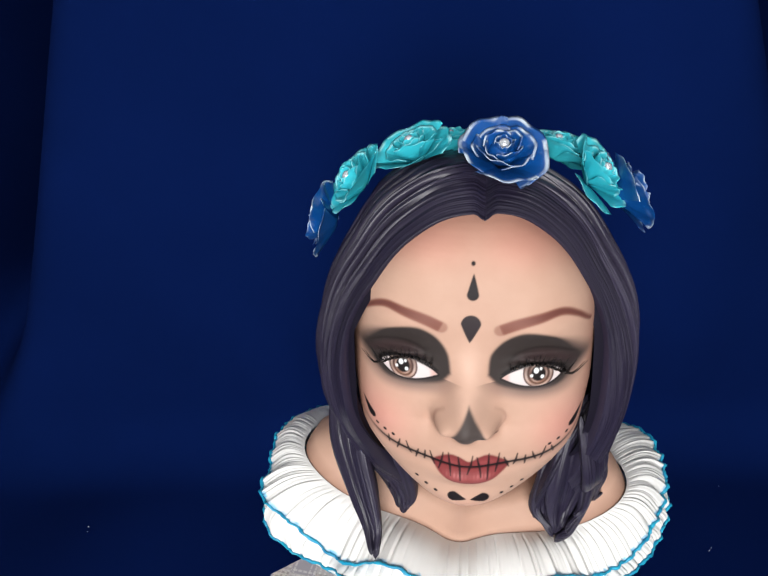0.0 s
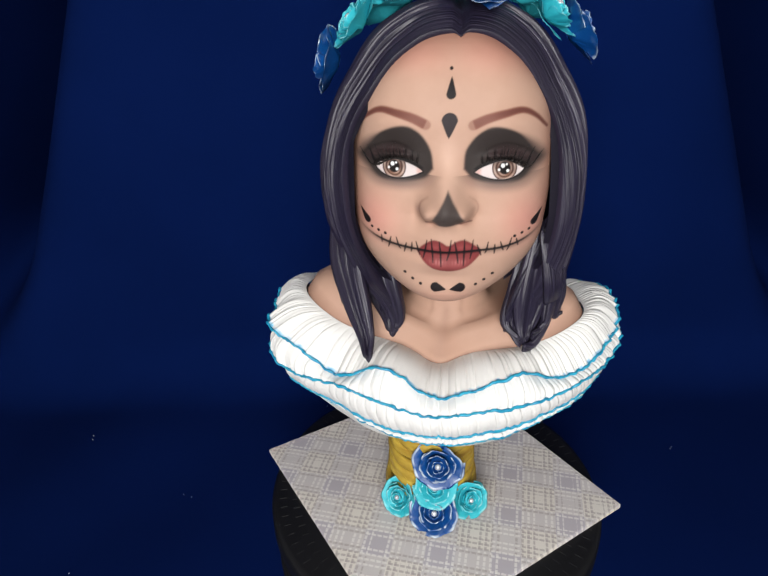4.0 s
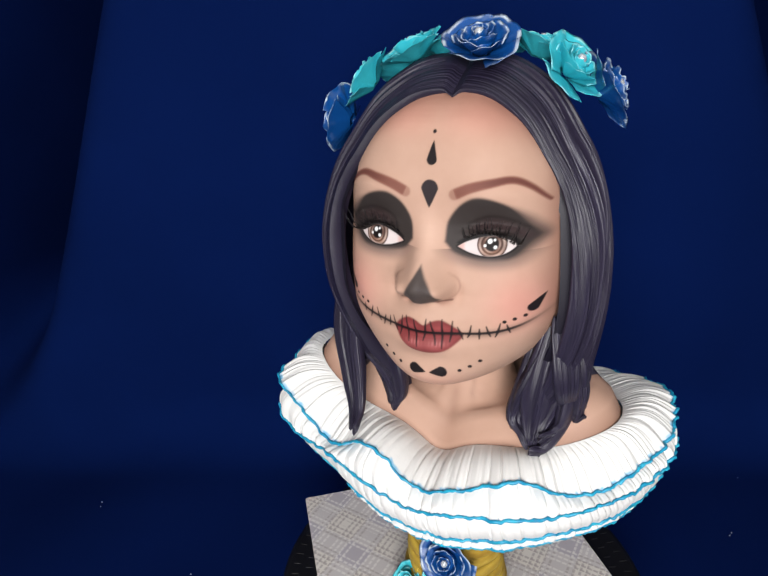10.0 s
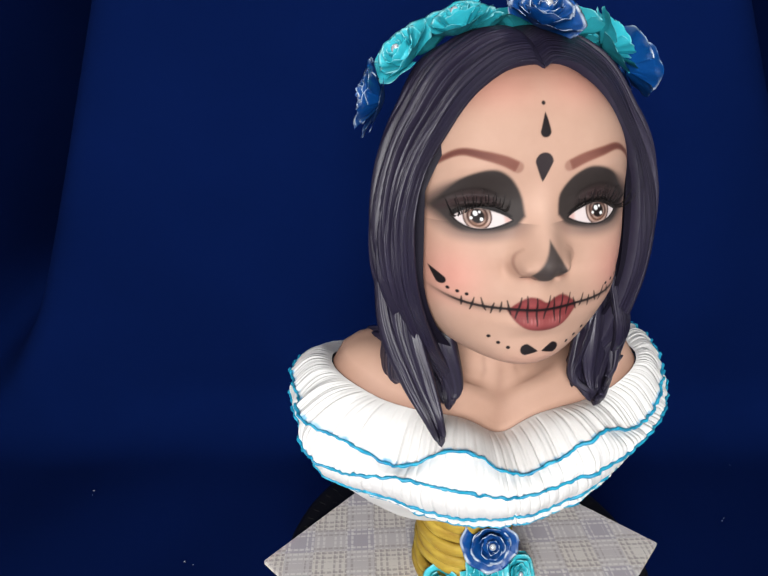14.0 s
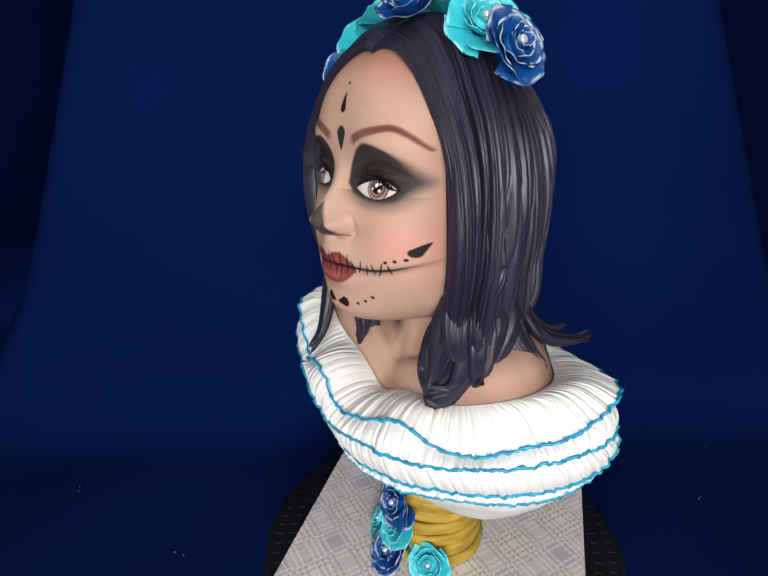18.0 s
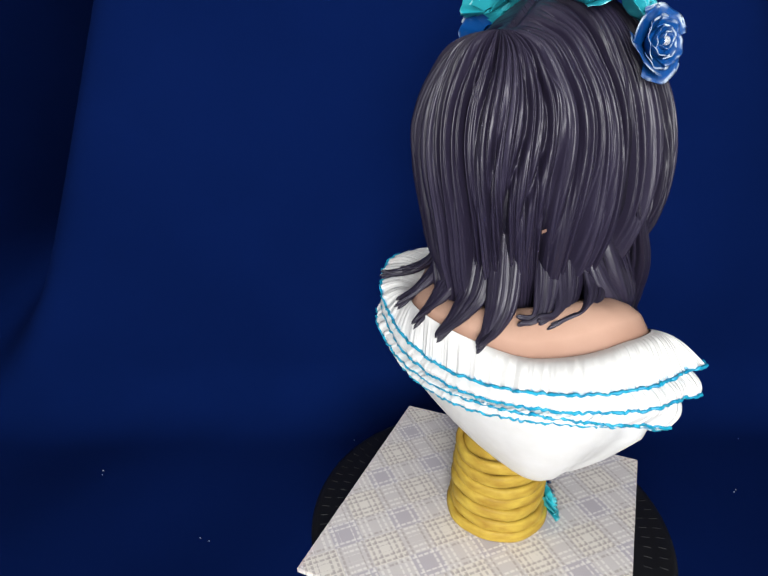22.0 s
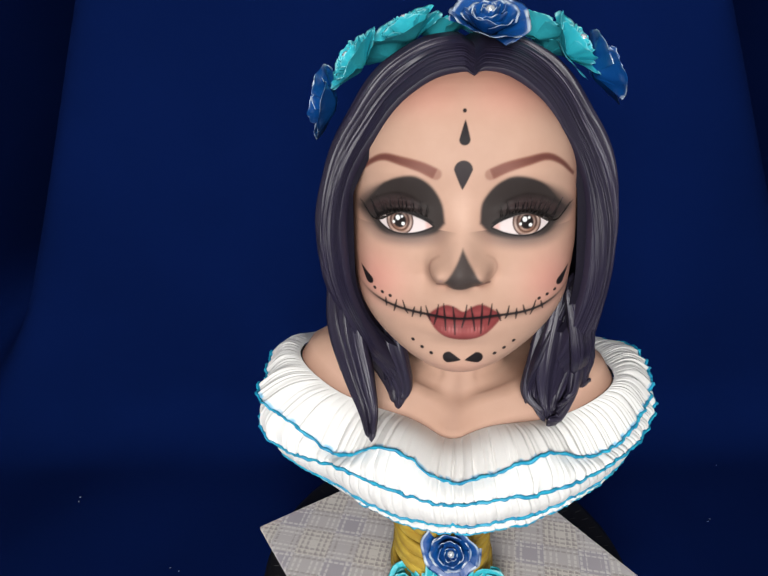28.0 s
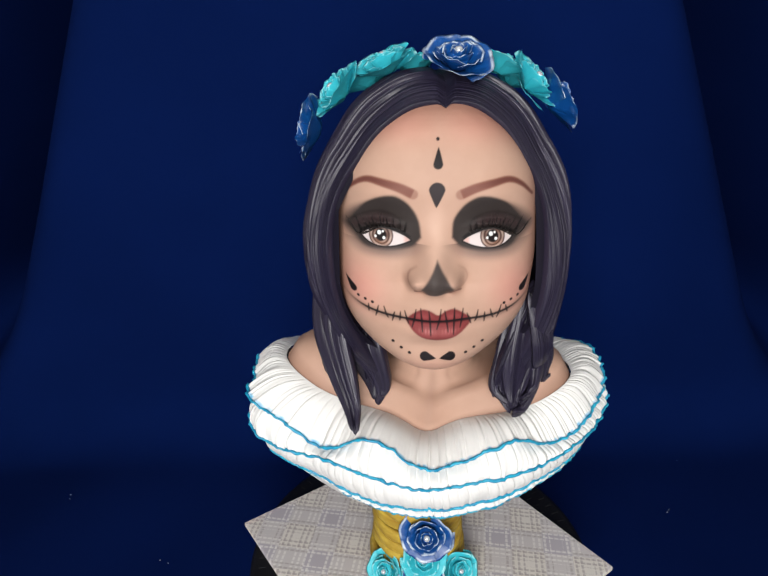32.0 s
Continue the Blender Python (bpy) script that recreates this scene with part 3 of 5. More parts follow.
def face_paint(X, z):
    """The painted face: airbrushed skin with shade and highlights painted in, brows, eyes, stitched mouth, drops and
    dots.
    """
    col = np.repeat(np.repeat(BASE_SKIN[None, None], X.shape[0], 0), X.shape[1], 1)
    P = X - 0.0015 - np.interp(z, [0.30, 0.34, 0.38, 0.41, 0.45], [0.0024, 0.002, 0.0004, -0.0014, -0.0006])
    A = np.abs(P)

    def lay(colour, k):
        nonlocal col
        col = col * (1 - k[..., None]) + np.asarray(colour) * k[..., None]

    def edge(d, soft=0.0005):
        return 1 - smooth01(d, -soft, soft)

    lay((0.62, 0.26, 0.215), 0.58 * gauss(A - 0.058, 0.019) * gauss(z - 0.358, 0.019))
    lay((0.60, 0.28, 0.22), 0.55 * gauss(A - 0.028, 0.03) * gauss(z - 0.474, 0.013))
    # the hair's shade on the face's sides and hairline, put into the skin colour
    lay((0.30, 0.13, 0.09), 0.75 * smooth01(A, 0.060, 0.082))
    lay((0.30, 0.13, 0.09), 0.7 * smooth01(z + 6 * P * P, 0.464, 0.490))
    lay((0.60, 0.30, 0.23), 0.35 * gauss(A, 0.03) * gauss(z - 0.296, 0.008))
    # shading under the nostrils and beside the nose bridge, painted in
    lay((0.36, 0.18, 0.13), 0.5 * gauss(A - 0.0125, 0.0045) * gauss(z - 0.3595, 0.003))
    lay((0.50, 0.27, 0.20), 0.2 * gauss(A - 0.0155, 0.004) * gauss(z - 0.392, 0.013))
    # painted highlight down the nose bridge
    lay((0.70, 0.48, 0.38), 0.4 * gauss(A, 0.007) * gauss(z - 0.40, 0.02))
    # eye shadow and its soft edge
    shadow = [(0.0105, 0.397), (0.0120, 0.409), (0.0175, 0.4185), (0.024, 0.4242), (0.031, 0.4268), (0.040, 0.4258), (0.050, 0.4215), (0.0635, 0.4125), (0.0715, 0.4030), (0.066, 0.3960), (0.054, 0.3885), (0.040, 0.3865), (0.028, 0.3872), (0.017, 0.3905)]
    d = inside(A, z, rounded(shadow))
    lay((0.12, 0.08, 0.07), 0.75 * (1 - smooth01(d, -0.002, np.where(z < 0.393, 0.0095, 0.0014 + 0.003 * smooth01(A, 0.045, 0.065)))))
    lay((0.030, 0.025, 0.024), 0.97 * (1 - smooth01(d, -0.0018 - 0.0045 * smooth01(A, 0.048, 0.064), np.where(z < 0.393, 0.0015, 0.0006))))
    lay((0.16, 0.12, 0.11), 0.45 * gauss(A - 0.037, 0.017) * gauss(z - 0.3860, 0.0035))
    lid = inside(A, z, rounded([(0.023, 0.4030), (0.029, 0.4100), (0.040, 0.4138), (0.053, 0.4105), (0.066, 0.4015), (0.058, 0.4000), (0.048, 0.4040), (0.036, 0.4040)]))
    lay((0.042, 0.024, 0.025), 0.85 * (1 - smooth01(lid, -0.0050, 0.0020)))
    lay((0.010, 0.006, 0.006), 0.45 * gauss(lid - 0.0008, 0.0011) * smooth01(z, 0.404, 0.408))
    # eyes
    eye = inside(A, z, rounded([(0.0190, 0.3945), (0.0225, 0.3968), (0.0275, 0.3990), (0.034, 0.4009), (0.041, 0.4017), (0.048, 0.4003), (0.0540, 0.3968), (0.049, 0.3922), (0.042, 0.3899), (0.034, 0.3898), (0.026, 0.3915)]))
    lay((0.008, 0.006, 0.006), edge(eye - np.where(z > 0.3965, 0.0024, 0.0012), 0.0006))
    lay((0.008, 0.006, 0.006), edge(eye - 0.0028, 0.0008) * smooth01(z, 0.397, 0.400))
    white = edge(eye, 0.0004)
    lay((0.62, 0.55, 0.54), white)
    lay((0.55, 0.26, 0.20), 0.6 * white * (1 - smooth01(np.abs(A - 0.0205), 0.001, 0.004)))
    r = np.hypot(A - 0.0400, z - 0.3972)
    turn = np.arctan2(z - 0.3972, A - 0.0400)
    iris = white * edge(r - 0.0089, 0.0004)
    lay((0.115, 0.062, 0.048), iris)
    lay((0.10, 0.045, 0.032), iris * 0.8 * smooth01(z, 0.3975, 0.4030))
    # pale outer ring: reflection of a ring light, painted on the iris
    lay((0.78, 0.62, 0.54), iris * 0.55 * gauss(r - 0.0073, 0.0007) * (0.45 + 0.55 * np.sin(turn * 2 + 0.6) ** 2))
    lay((0.40, 0.20, 0.12), iris * 0.5 * gauss(z - 0.3920, 0.0022) * gauss(r - 0.0060, 0.0016))
    lay((0.030, 0.012, 0.010), iris * smooth01(r, 0.0082, 0.0087))
    lay((0.035, 0.014, 0.010), iris * 0.8 * gauss(r - 0.0060, 0.0005))
    # inner ring of the same painted reflection
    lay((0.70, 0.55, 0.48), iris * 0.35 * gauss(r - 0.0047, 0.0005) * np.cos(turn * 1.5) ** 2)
    lay((0.008, 0.005, 0.005), iris * edge(r - 0.0041, 0.0005))
    # white glints painted on the eye
    for dx, dz, q in ((-0.0012, 0.0016, 0.0014), (0.0022, -0.0018, 0.0010), (0.0015, 0.0024, 0.0007), (-0.0040, -0.0010, 0.0008)):
        lay((0.92, 0.92, 0.92), 0.95 * white * edge(np.hypot(P - np.sign(P) * 0.0400 - dx, z - 0.3972 - dz) - q, 0.0004))
    lay((0.012, 0.009, 0.009), 0.9 * white * (1 - smooth01(0.4026 - z - 9 * (A - 0.04) ** 2, 0.0004, 0.0026)))
    # brows
    d, k = stroke(A, z, [(0.0165, 0.4275), (0.026, 0.4318), (0.038, 0.4350), (0.050, 0.4368), (0.060, 0.4325), (0.0700, 0.4235)])
    lay((0.22, 0.085, 0.062), 0.92 * smooth01(k, -0.04, 0.03) * edge(d - (0.0035 - 0.0027 * k ** 1.3), 0.0010))
    lay((0.11, 0.036, 0.028), 0.85 * (0.45 + 0.55 * smooth01(k, 0.15, 0.55)) * smooth01(k, -0.02, 0.04) * edge(d - (0.0026 - 0.0019 * k ** 1.3), 0.0012))
    # forehead drops
    lay(INK * 2.4, edge(teardrop(P, z, 0.0, 0.4300, 0.0, 0.4180, 0.0057)))
    lay(INK, edge(teardrop(P, z, 0.0, 0.4478, 0.0, 0.4590, 0.0034)))
    lay(INK, edge(np.hypot(P + 0.0006, z - 0.4640) - 0.0012))
    # nose
    lay((0.045, 0.04, 0.04), 0.95 * edge(inside(P, z, [(0.0, 0.3850), (0.0035, 0.378), (0.0122, 0.3630), (0.007, 0.3592), (-0.007, 0.3592), (-0.0122, 0.3630), (-0.0035, 0.378)]), 0.0011))
    lay((0.40, 0.21, 0.15), 0.14 * gauss(np.hypot(A - 0.0165, z - 0.3680) - 0.0065, 0.0012) * smooth01(A, 0.0165, 0.020))
    for sx in (-1, 1):
        d, k = stroke(P * sx, z, [(0.0150, 0.3785), (0.0200, 0.3745), (0.0212, 0.3690), (0.0185, 0.3635), (0.0135, 0.3612)])
        lay((0.22, 0.105, 0.075), (0.55 if sx < 0 else 0.35) * np.sin(np.clip(k, 0.05, 0.95) * math.pi) ** 0.5 * (1 - smooth01(d, 0.0, 0.0013)))
        d, k = stroke(P * sx, z, [(0.0085, 0.3598), (0.0120, 0.3612), (0.0165, 0.3604)])
        lay((0.10, 0.045, 0.035), 0.75 * (1 - smooth01(d, 0.0002, 0.0013)))
    # lips
    lips = inside(P, z - 0.0018, rounded([(-0.0240, 0.3352), (-0.0180, 0.3415), (-0.0115, 0.3455), (-0.0055, 0.3448), (0.0, 0.3418), (0.0055, 0.3448), (0.0115, 0.3455), (0.0180, 0.3415), (0.0240, 0.3352), (0.0185, 0.3275), (0.0105, 0.3222), (0.0, 0.3206), (-0.0105, 0.3222), (-0.0185, 0.3275)]))
    mouth = edge(lips, 0.0010)
    lay((0.200, 0.040, 0.040), mouth)
    lay((0.13, 0.018, 0.020), 0.5 * mouth * smooth01(lips, -0.0030, 0.0))
    # highlights of the lower and upper lip, laid on as lighter colour
    lay((0.31, 0.085, 0.083), 0.7 * mouth * gauss(z - 0.3280, 0.0036) * gauss(A - 0.006, 0.0085))
    lay((0.52, 0.20, 0.19), 0.5 * mouth * gauss(z - 0.3300, 0.0018) * gauss(A - 0.0085, 0.0050) * (0.5 + 0.5 * np.sin(P * 2600)))
    lay((0.33, 0.075, 0.075), 0.6 * mouth * gauss(z - 0.3415, 0.0020) * gauss(A - 0.0100, 0.0060))
    lay((0.05, 0.008, 0.009), 0.85 * mouth * gauss(z - 0.3372, 0.0011))
    # the mouth's line across the cheeks, and its stitches
    line = 0.3380 + 5.0 * np.maximum(A - 0.026, 0) ** 2
    fade = 1 - smooth01(A, 0.05, 0.076)
    lay((0.11, 0.075, 0.06), 0.65 * (0.35 + 0.65 * fade) * gauss(z - line + 0.0005, 0.0026) * smooth01(A, 0.018, 0.03) * (1 - smooth01(A, 0.07, 0.08)))
    lay(INK, 0.97 * fade * edge(np.abs(z - line) - 0.0009, 0.0005))
    for i, x in enumerate((-0.052, -0.0455, -0.0385, -0.033, -0.028, -0.023, -0.0175, -0.012, -0.006, 0.0005, 0.006, 0.0115, 0.017, 0.0225, 0.028, 0.034, 0.0395, 0.045, 0.051)):
        zl = 0.3380 + 5.0 * max(abs(x) - 0.026, 0) ** 2
        lip = abs(x) < 0.02
        up, down = (0.0088 + 0.0012 * (i % 2), 0.0062 + 0.0025 * ((i * 7) % 3)) if lip else (0.0034 + 0.0013 * (i % 3), 0.0028 + 0.0014 * (i % 2))
        lean = 0.0016 * math.sin(i * 2.3)
        d, k = stroke(P, z, [(x + lean, zl + up), (x, zl), (x - lean, zl - down)])
        lay(INK, 0.95 * edge(d - (0.00085 - 0.0005 * np.abs(k - 0.5) * 2), 0.0004))
    # chin and cheeks
    for sx in (-1, 1):
        lay(INK, edge(teardrop(P, z, sx * 0.0092, 0.3070, sx * 0.0012, 0.3055, 0.0042)))
        lay(INK, edge(teardrop(P, z, sx * 0.0640, 0.3545, sx * 0.0705, 0.3625, 0.0032)))
        for k in range(3):
            lay(INK, edge(np.hypot(P - sx * (0.0212 + 0.0063 * k), z - 0.3085 - 0.0026 * k - 0.0006 * k * k) - 0.0013, 0.0004))
            lay(INK, edge(np.hypot(P - sx * (0.0600 - 0.0056 * k), z - 0.3495 + 0.0014 * k) - 0.0012, 0.0004))
    return np.concatenate([col, np.ones((*col.shape[:2], 1))], -1)


HAIR_C = np.array([X0, -0.055, 0.415])
NECK_AT = np.array([0.012, -0.022])


def ring(a, cx, cy, ax, b1, b2, z0, z1, z2, s1, s2, z3):
    """A closed line round the body; azimuth 0 in front, rising to the bust's left."""
    return np.stack([cx + ax * np.sin(a), cy - b1 * np.cos(a) - b2 * np.cos(2 * a), z0 + z1 * np.cos(a) + z2 * np.cos(2 * a) + s1 * np.sin(a) + s2 * np.sin(2 * a) + z3 * np.cos(3 * a)], -1)


def around(a, pairs):
    d, v = zip(*pairs)
    q = np.degrees((a + math.pi) % (2 * math.pi) - math.pi)
    return sum(np.interp(q + k, d, v) for k in (-4, -2, 0, 2, 4)) / 5


def neckline(a):
    p = ring(a, 0.0064, -0.0245, 0.131, 0.0792, -0.0174, 0.2454, -0.0149, -0.0111, -0.0048, -0.0005, -0.0061)
    back = around(a, [(-184, 0.2), (-165, 0.45), (-140, 1), (-120, 0.5), (-100, 0), (100, 0), (120, 0.35), (140, 0.75), (165, 0.35), (184, 0.2)])
    p[:, 1] -= 0.012 * back
    p[:, 2] -= 0.016 * back
    p[:, 2] += around(a, [(-184, 0), (-45, 0), (-30, 0.004), (-20, 0.0075), (-11, 0.006), (0, -0.009), (11, 0.006), (20, 0.0075), (30, 0.004), (45, 0), (184, 0)])
    return p


def hair_surface(side, u, v):
    """A point of the hair: u from the face's edge to the back of the head, v from the parting to the ends."""
    f = np.clip(u / 0.55, 0, 1)
    sy = -0.098 + 0.124 * f
    sz = 0.488 + 0.024 * np.sin(np.clip(f * 1.1, 0, 1) * math.pi) - 0.010 * f**2
    sx = 0.0155 - 0.036 * smooth01(f, 0.2, 1.0)
    S = np.stack([sx, sy, sz], -1)
    ang = np.radians(42 + 138 * u**0.95)
    cy = np.cos(ang)
    full = 2.75 if side > 0 else 3.2
    n = 2 / (full - (full - 2.0) * smooth01(-cy, -0.45, 0.25))
    trim = (0.018 if side > 0 else 0.008) * smooth01(u, 0.20, 0.5)
    ex = side * ((0.1080 if side > 0 else 0.1012) - trim) * np.abs(np.sin(ang)) ** n
    ey = -np.where(cy > 0, 0.044 if side > 0 else 0.071, 0.126) * np.sign(cy) * np.abs(cy) ** n
    back = smooth01(u, 0.45, 0.9)
    front = 1 - smooth01(u, 0.0, 0.22)
    if side > 0:
        ex = ex * (1 + 0.035 * front)
    split = 0.42
    t = np.clip(v / split, 0, 1) * math.pi / 2
    k = np.clip((v - split) / (1 - split), 0, 1)
    zend = 0.258 + 0.004 * back
    z_low = HAIR_C[2] + (zend - HAIR_C[2]) * k
    side_m = 1 + (0.035 if side > 0 else 0.015) * np.sin(k * math.pi * 0.8) - (0.13 if side > 0 else 0.36) * smooth01(k, 0.36, 1.0)
    back_m = 1 - 0.20 * smooth01(k, 0.25, 0.8)
    m = side_m * (1 - back) + back_m * back
    m = m - front * 0.22 * smooth01(k, 0.62, 1.0)
    E = np.stack([ex * (1 + (side_m - 1)) * np.where(front > 0, 1 - front * 0.20 * smooth01(k, 0.62, 1.0), 1), ey * m, 0 * ex], -1)
    top = np.empty_like(S)
    sn = np.sin(t)
    Ew = HAIR_C + np.stack([ex, ey, 0 * ex], -1)
    top[..., :2] = S[..., :2] + (Ew - S)[..., :2] * sn[..., None]
    top[..., 2] = HAIR_C[2] + (S[..., 2] - HAIR_C[2]) * np.clip(np.cos(t), 0, 1) ** (1.15 + 0.35 * front)
    low = HAIR_C + E
    low[..., 0] += (0.003 if side > 0 else 0.0) * front * np.sin(k * math.pi)
    low[..., 2] = z_low
    return np.where((v < split)[..., None], top, low)


def hair_side(b, side):
    nu, nv = 640, 150
    U, V = np.meshgrid(np.linspace(0, 1, nu), np.linspace(0, 1, nv), indexing="ij")
    key = 3 if side > 0 else 9
    smooth = 0.62 + 0.38 * smooth01(U, 0.30, 0.56) if side > 0 else 1.0
    # thick locks with deep grooves between them
    cuts = np.array([-0.02, 0.16, 0.33, 0.45, 0.56, 0.68, 0.80, 0.91, 1.02]) if side > 0 else np.array([-0.02, 0.17, 0.24, 0.33, 0.44, 0.54, 0.67, 0.81, 0.92, 1.02])
    deep = np.array([0, 0.25, 1.0, 0.8, 0.55, 0.6, 0.5, 0.5, 0]) if side > 0 else np.array([0, 0.3, 0.6, 1.0, 0.45, 0.8, 0.5, 0.6, 0.4, 0])
    seam = 1 - smooth01(U, 0.90, 1.0)
    drift = seam * (0.020 * (noise1(V * 2.5 + 7 + 2 * U, key) - 0.5) + 0.008 * np.sin(V * 6 + U * 11))
    W = U + drift * smooth01(U, 0.0, 0.1)
    which = np.clip(np.searchsorted(cuts, W) - 1, 0, len(cuts) - 2)
    f = (W - cuts[which]) / (cuts[which + 1] - cuts[which])
    near = (smooth01(V, 0.14, 0.28) * (1 - smooth01(V, 0.8, 0.92)))[..., None]
    p = hair_surface(side, U, V)
    p = p + near * (sum(hair_surface(side, U, np.clip(V + d, 0, 1)) for d in (-0.14, -0.07, 0.0, 0.07, 0.14)) / 5 - p)
    du = np.gradient(p, axis=0)
    dv = np.gradient(p, axis=1)
    nor = np.cross(du, dv)
    nor /= np.linalg.norm(nor, axis=2)[..., None] + 1e-12
    out = p - (HAIR_C + np.array([0, 0, -0.06]))
    nor *= np.sign((nor * out).sum(-1).mean())
    grow = smooth01(V, 0.02, 0.16)
    groove = np.zeros_like(U)
    for c, d in zip(cuts, deep):
        start = 0.25 + 0.35 * noise1(np.array([c * 31.0]), key + 20)[0] * (d < 0.9) + (0.2 if c < 0.3 else 0.0)
        groove += d * gauss(W - c, 0.0095 + 0.004 * V) * smooth01(V, start, start + 0.25)
    belly = 0.0035 * np.sin(np.clip(f, 0, 1) * math.pi) ** 0.7 * smooth01(V, 0.3, 0.7)
    fine = np.zeros_like(U)
    for count, depth, round_, k0 in ((20, 0.0064, 0.0026, 2), (42, 0.0034, 0.0013, 13), (84, 0.0007, 0.0003, 24)):
        x = (U + 1.4 * drift) * count + 1.3 * (noise2(U * count * 0.25, V * 2.4, key + k0) - 0.5)
        line = np.round(x)
        away = np.abs(x - line)
        cut = smooth01(noise2(line * 3.7 + 0.5, V * 2.4 + 1.9 * line, key + k0 + 3), 0.25, 0.62)
        fine += round_ * (4 * away * (1 - away) - 0.6) - depth * cut * gauss(away, 0.14)
        if count == 20:
            w1 = x
        if count == 42:
            w2 = x
    swell = 0.005 * (noise1(U * 9 + 2.5 * noise1(V * 2.2 + U * 3, key + 6), key + 7) - 0.5) + 0.003 * (noise1(V * 5 + 6 * U + 30, key + 8) - 0.5)
    p = p + nor * ((belly * seam - 0.0112 * groove * seam * smooth01(U, 0.01, 0.10) + fine * smooth * smooth01(U, 0.03, 0.16) + swell * seam * smooth01(U, 0.0, 0.05)) * grow)[..., None]
    p[..., 2] -= 0.0045 * gauss(V, 0.012) * (1 - smooth01(U, 0.5, 0.6))
    p[..., 2] += 0.0018 * gauss(V - 0.08, 0.05) * (1 - smooth01(U, 0.25, 0.5))
    # each lock ends in a rounded lobe of its own height
    low = smooth01(V, 0.62, 1.0)
    ends = noise1(which + 0.0, key + 1)
    tail = 0.020 * (ends - 0.5) + (0.030 - 0.014 * smooth01(U, 0.25, 0.45)) * np.abs(2 * np.clip(f, 0, 1) - 1) ** 2.2 + 0.006 * (noise1(w1, key + 9) - 0.5)
    slant = -0.008 * (1 - smooth01(U, 0.0, 0.22))
    p[..., 2] += (tail * smooth01(U, 0.02, 0.12) + slant - (0.017 * smooth01(U, 0.40, 0.65) if side > 0 else 0.021 * smooth01(U, 0.28, 0.50))) * low
    p[..., 0] += -side * 0.0025 * (1 - seam)
    curl = smooth01(V, 0.8, 1.0) * smooth01(U, 0.15, 0.3)
    p = p - nor * (0.006 * curl)[..., None]
    lip = p[:1].copy()
    lip[..., 0] -= side * 0.004
    lip[..., 1] += 0.016
    lip[..., 2] -= 0.006 * (1 - smooth01(V[:1], 0.2, 0.5))
    tone = 0.40 * noise1(w2 * 1.0, key + 10) + 0.35 * noise1(w1 * 1.0, key + 11) + 0.25 * noise2(U * 14, V * 5, key + 12)
    tone = 0.5 + (tone - 0.5) * 0.8
    tone, across, along = (np.vstack([q[:1], q]) for q in (tone, U + drift + 2.0 * (side > 0), V))
    b.grid(np.vstack([lip, p]), 1, colour=np.stack([tone, across, along, np.ones_like(tone)], -1))
    # inner face of the hair
    q = hair_surface(side, U[::6, ::4], V[::6, ::4])
    c = np.array([X0, -0.045, 0])
    inner = q.copy()
    inner[..., :2] = c[:2] + (q[..., :2] - c[:2]) * 0.90
    inner[..., 2] -= 0.008 * (1 - smooth01(V[::6, ::4], 0.3, 0.5))
    inner[..., 2] += (0.012 + slant[::6, ::4]) * low[::6, ::4]
    b.grid(inner, 1)


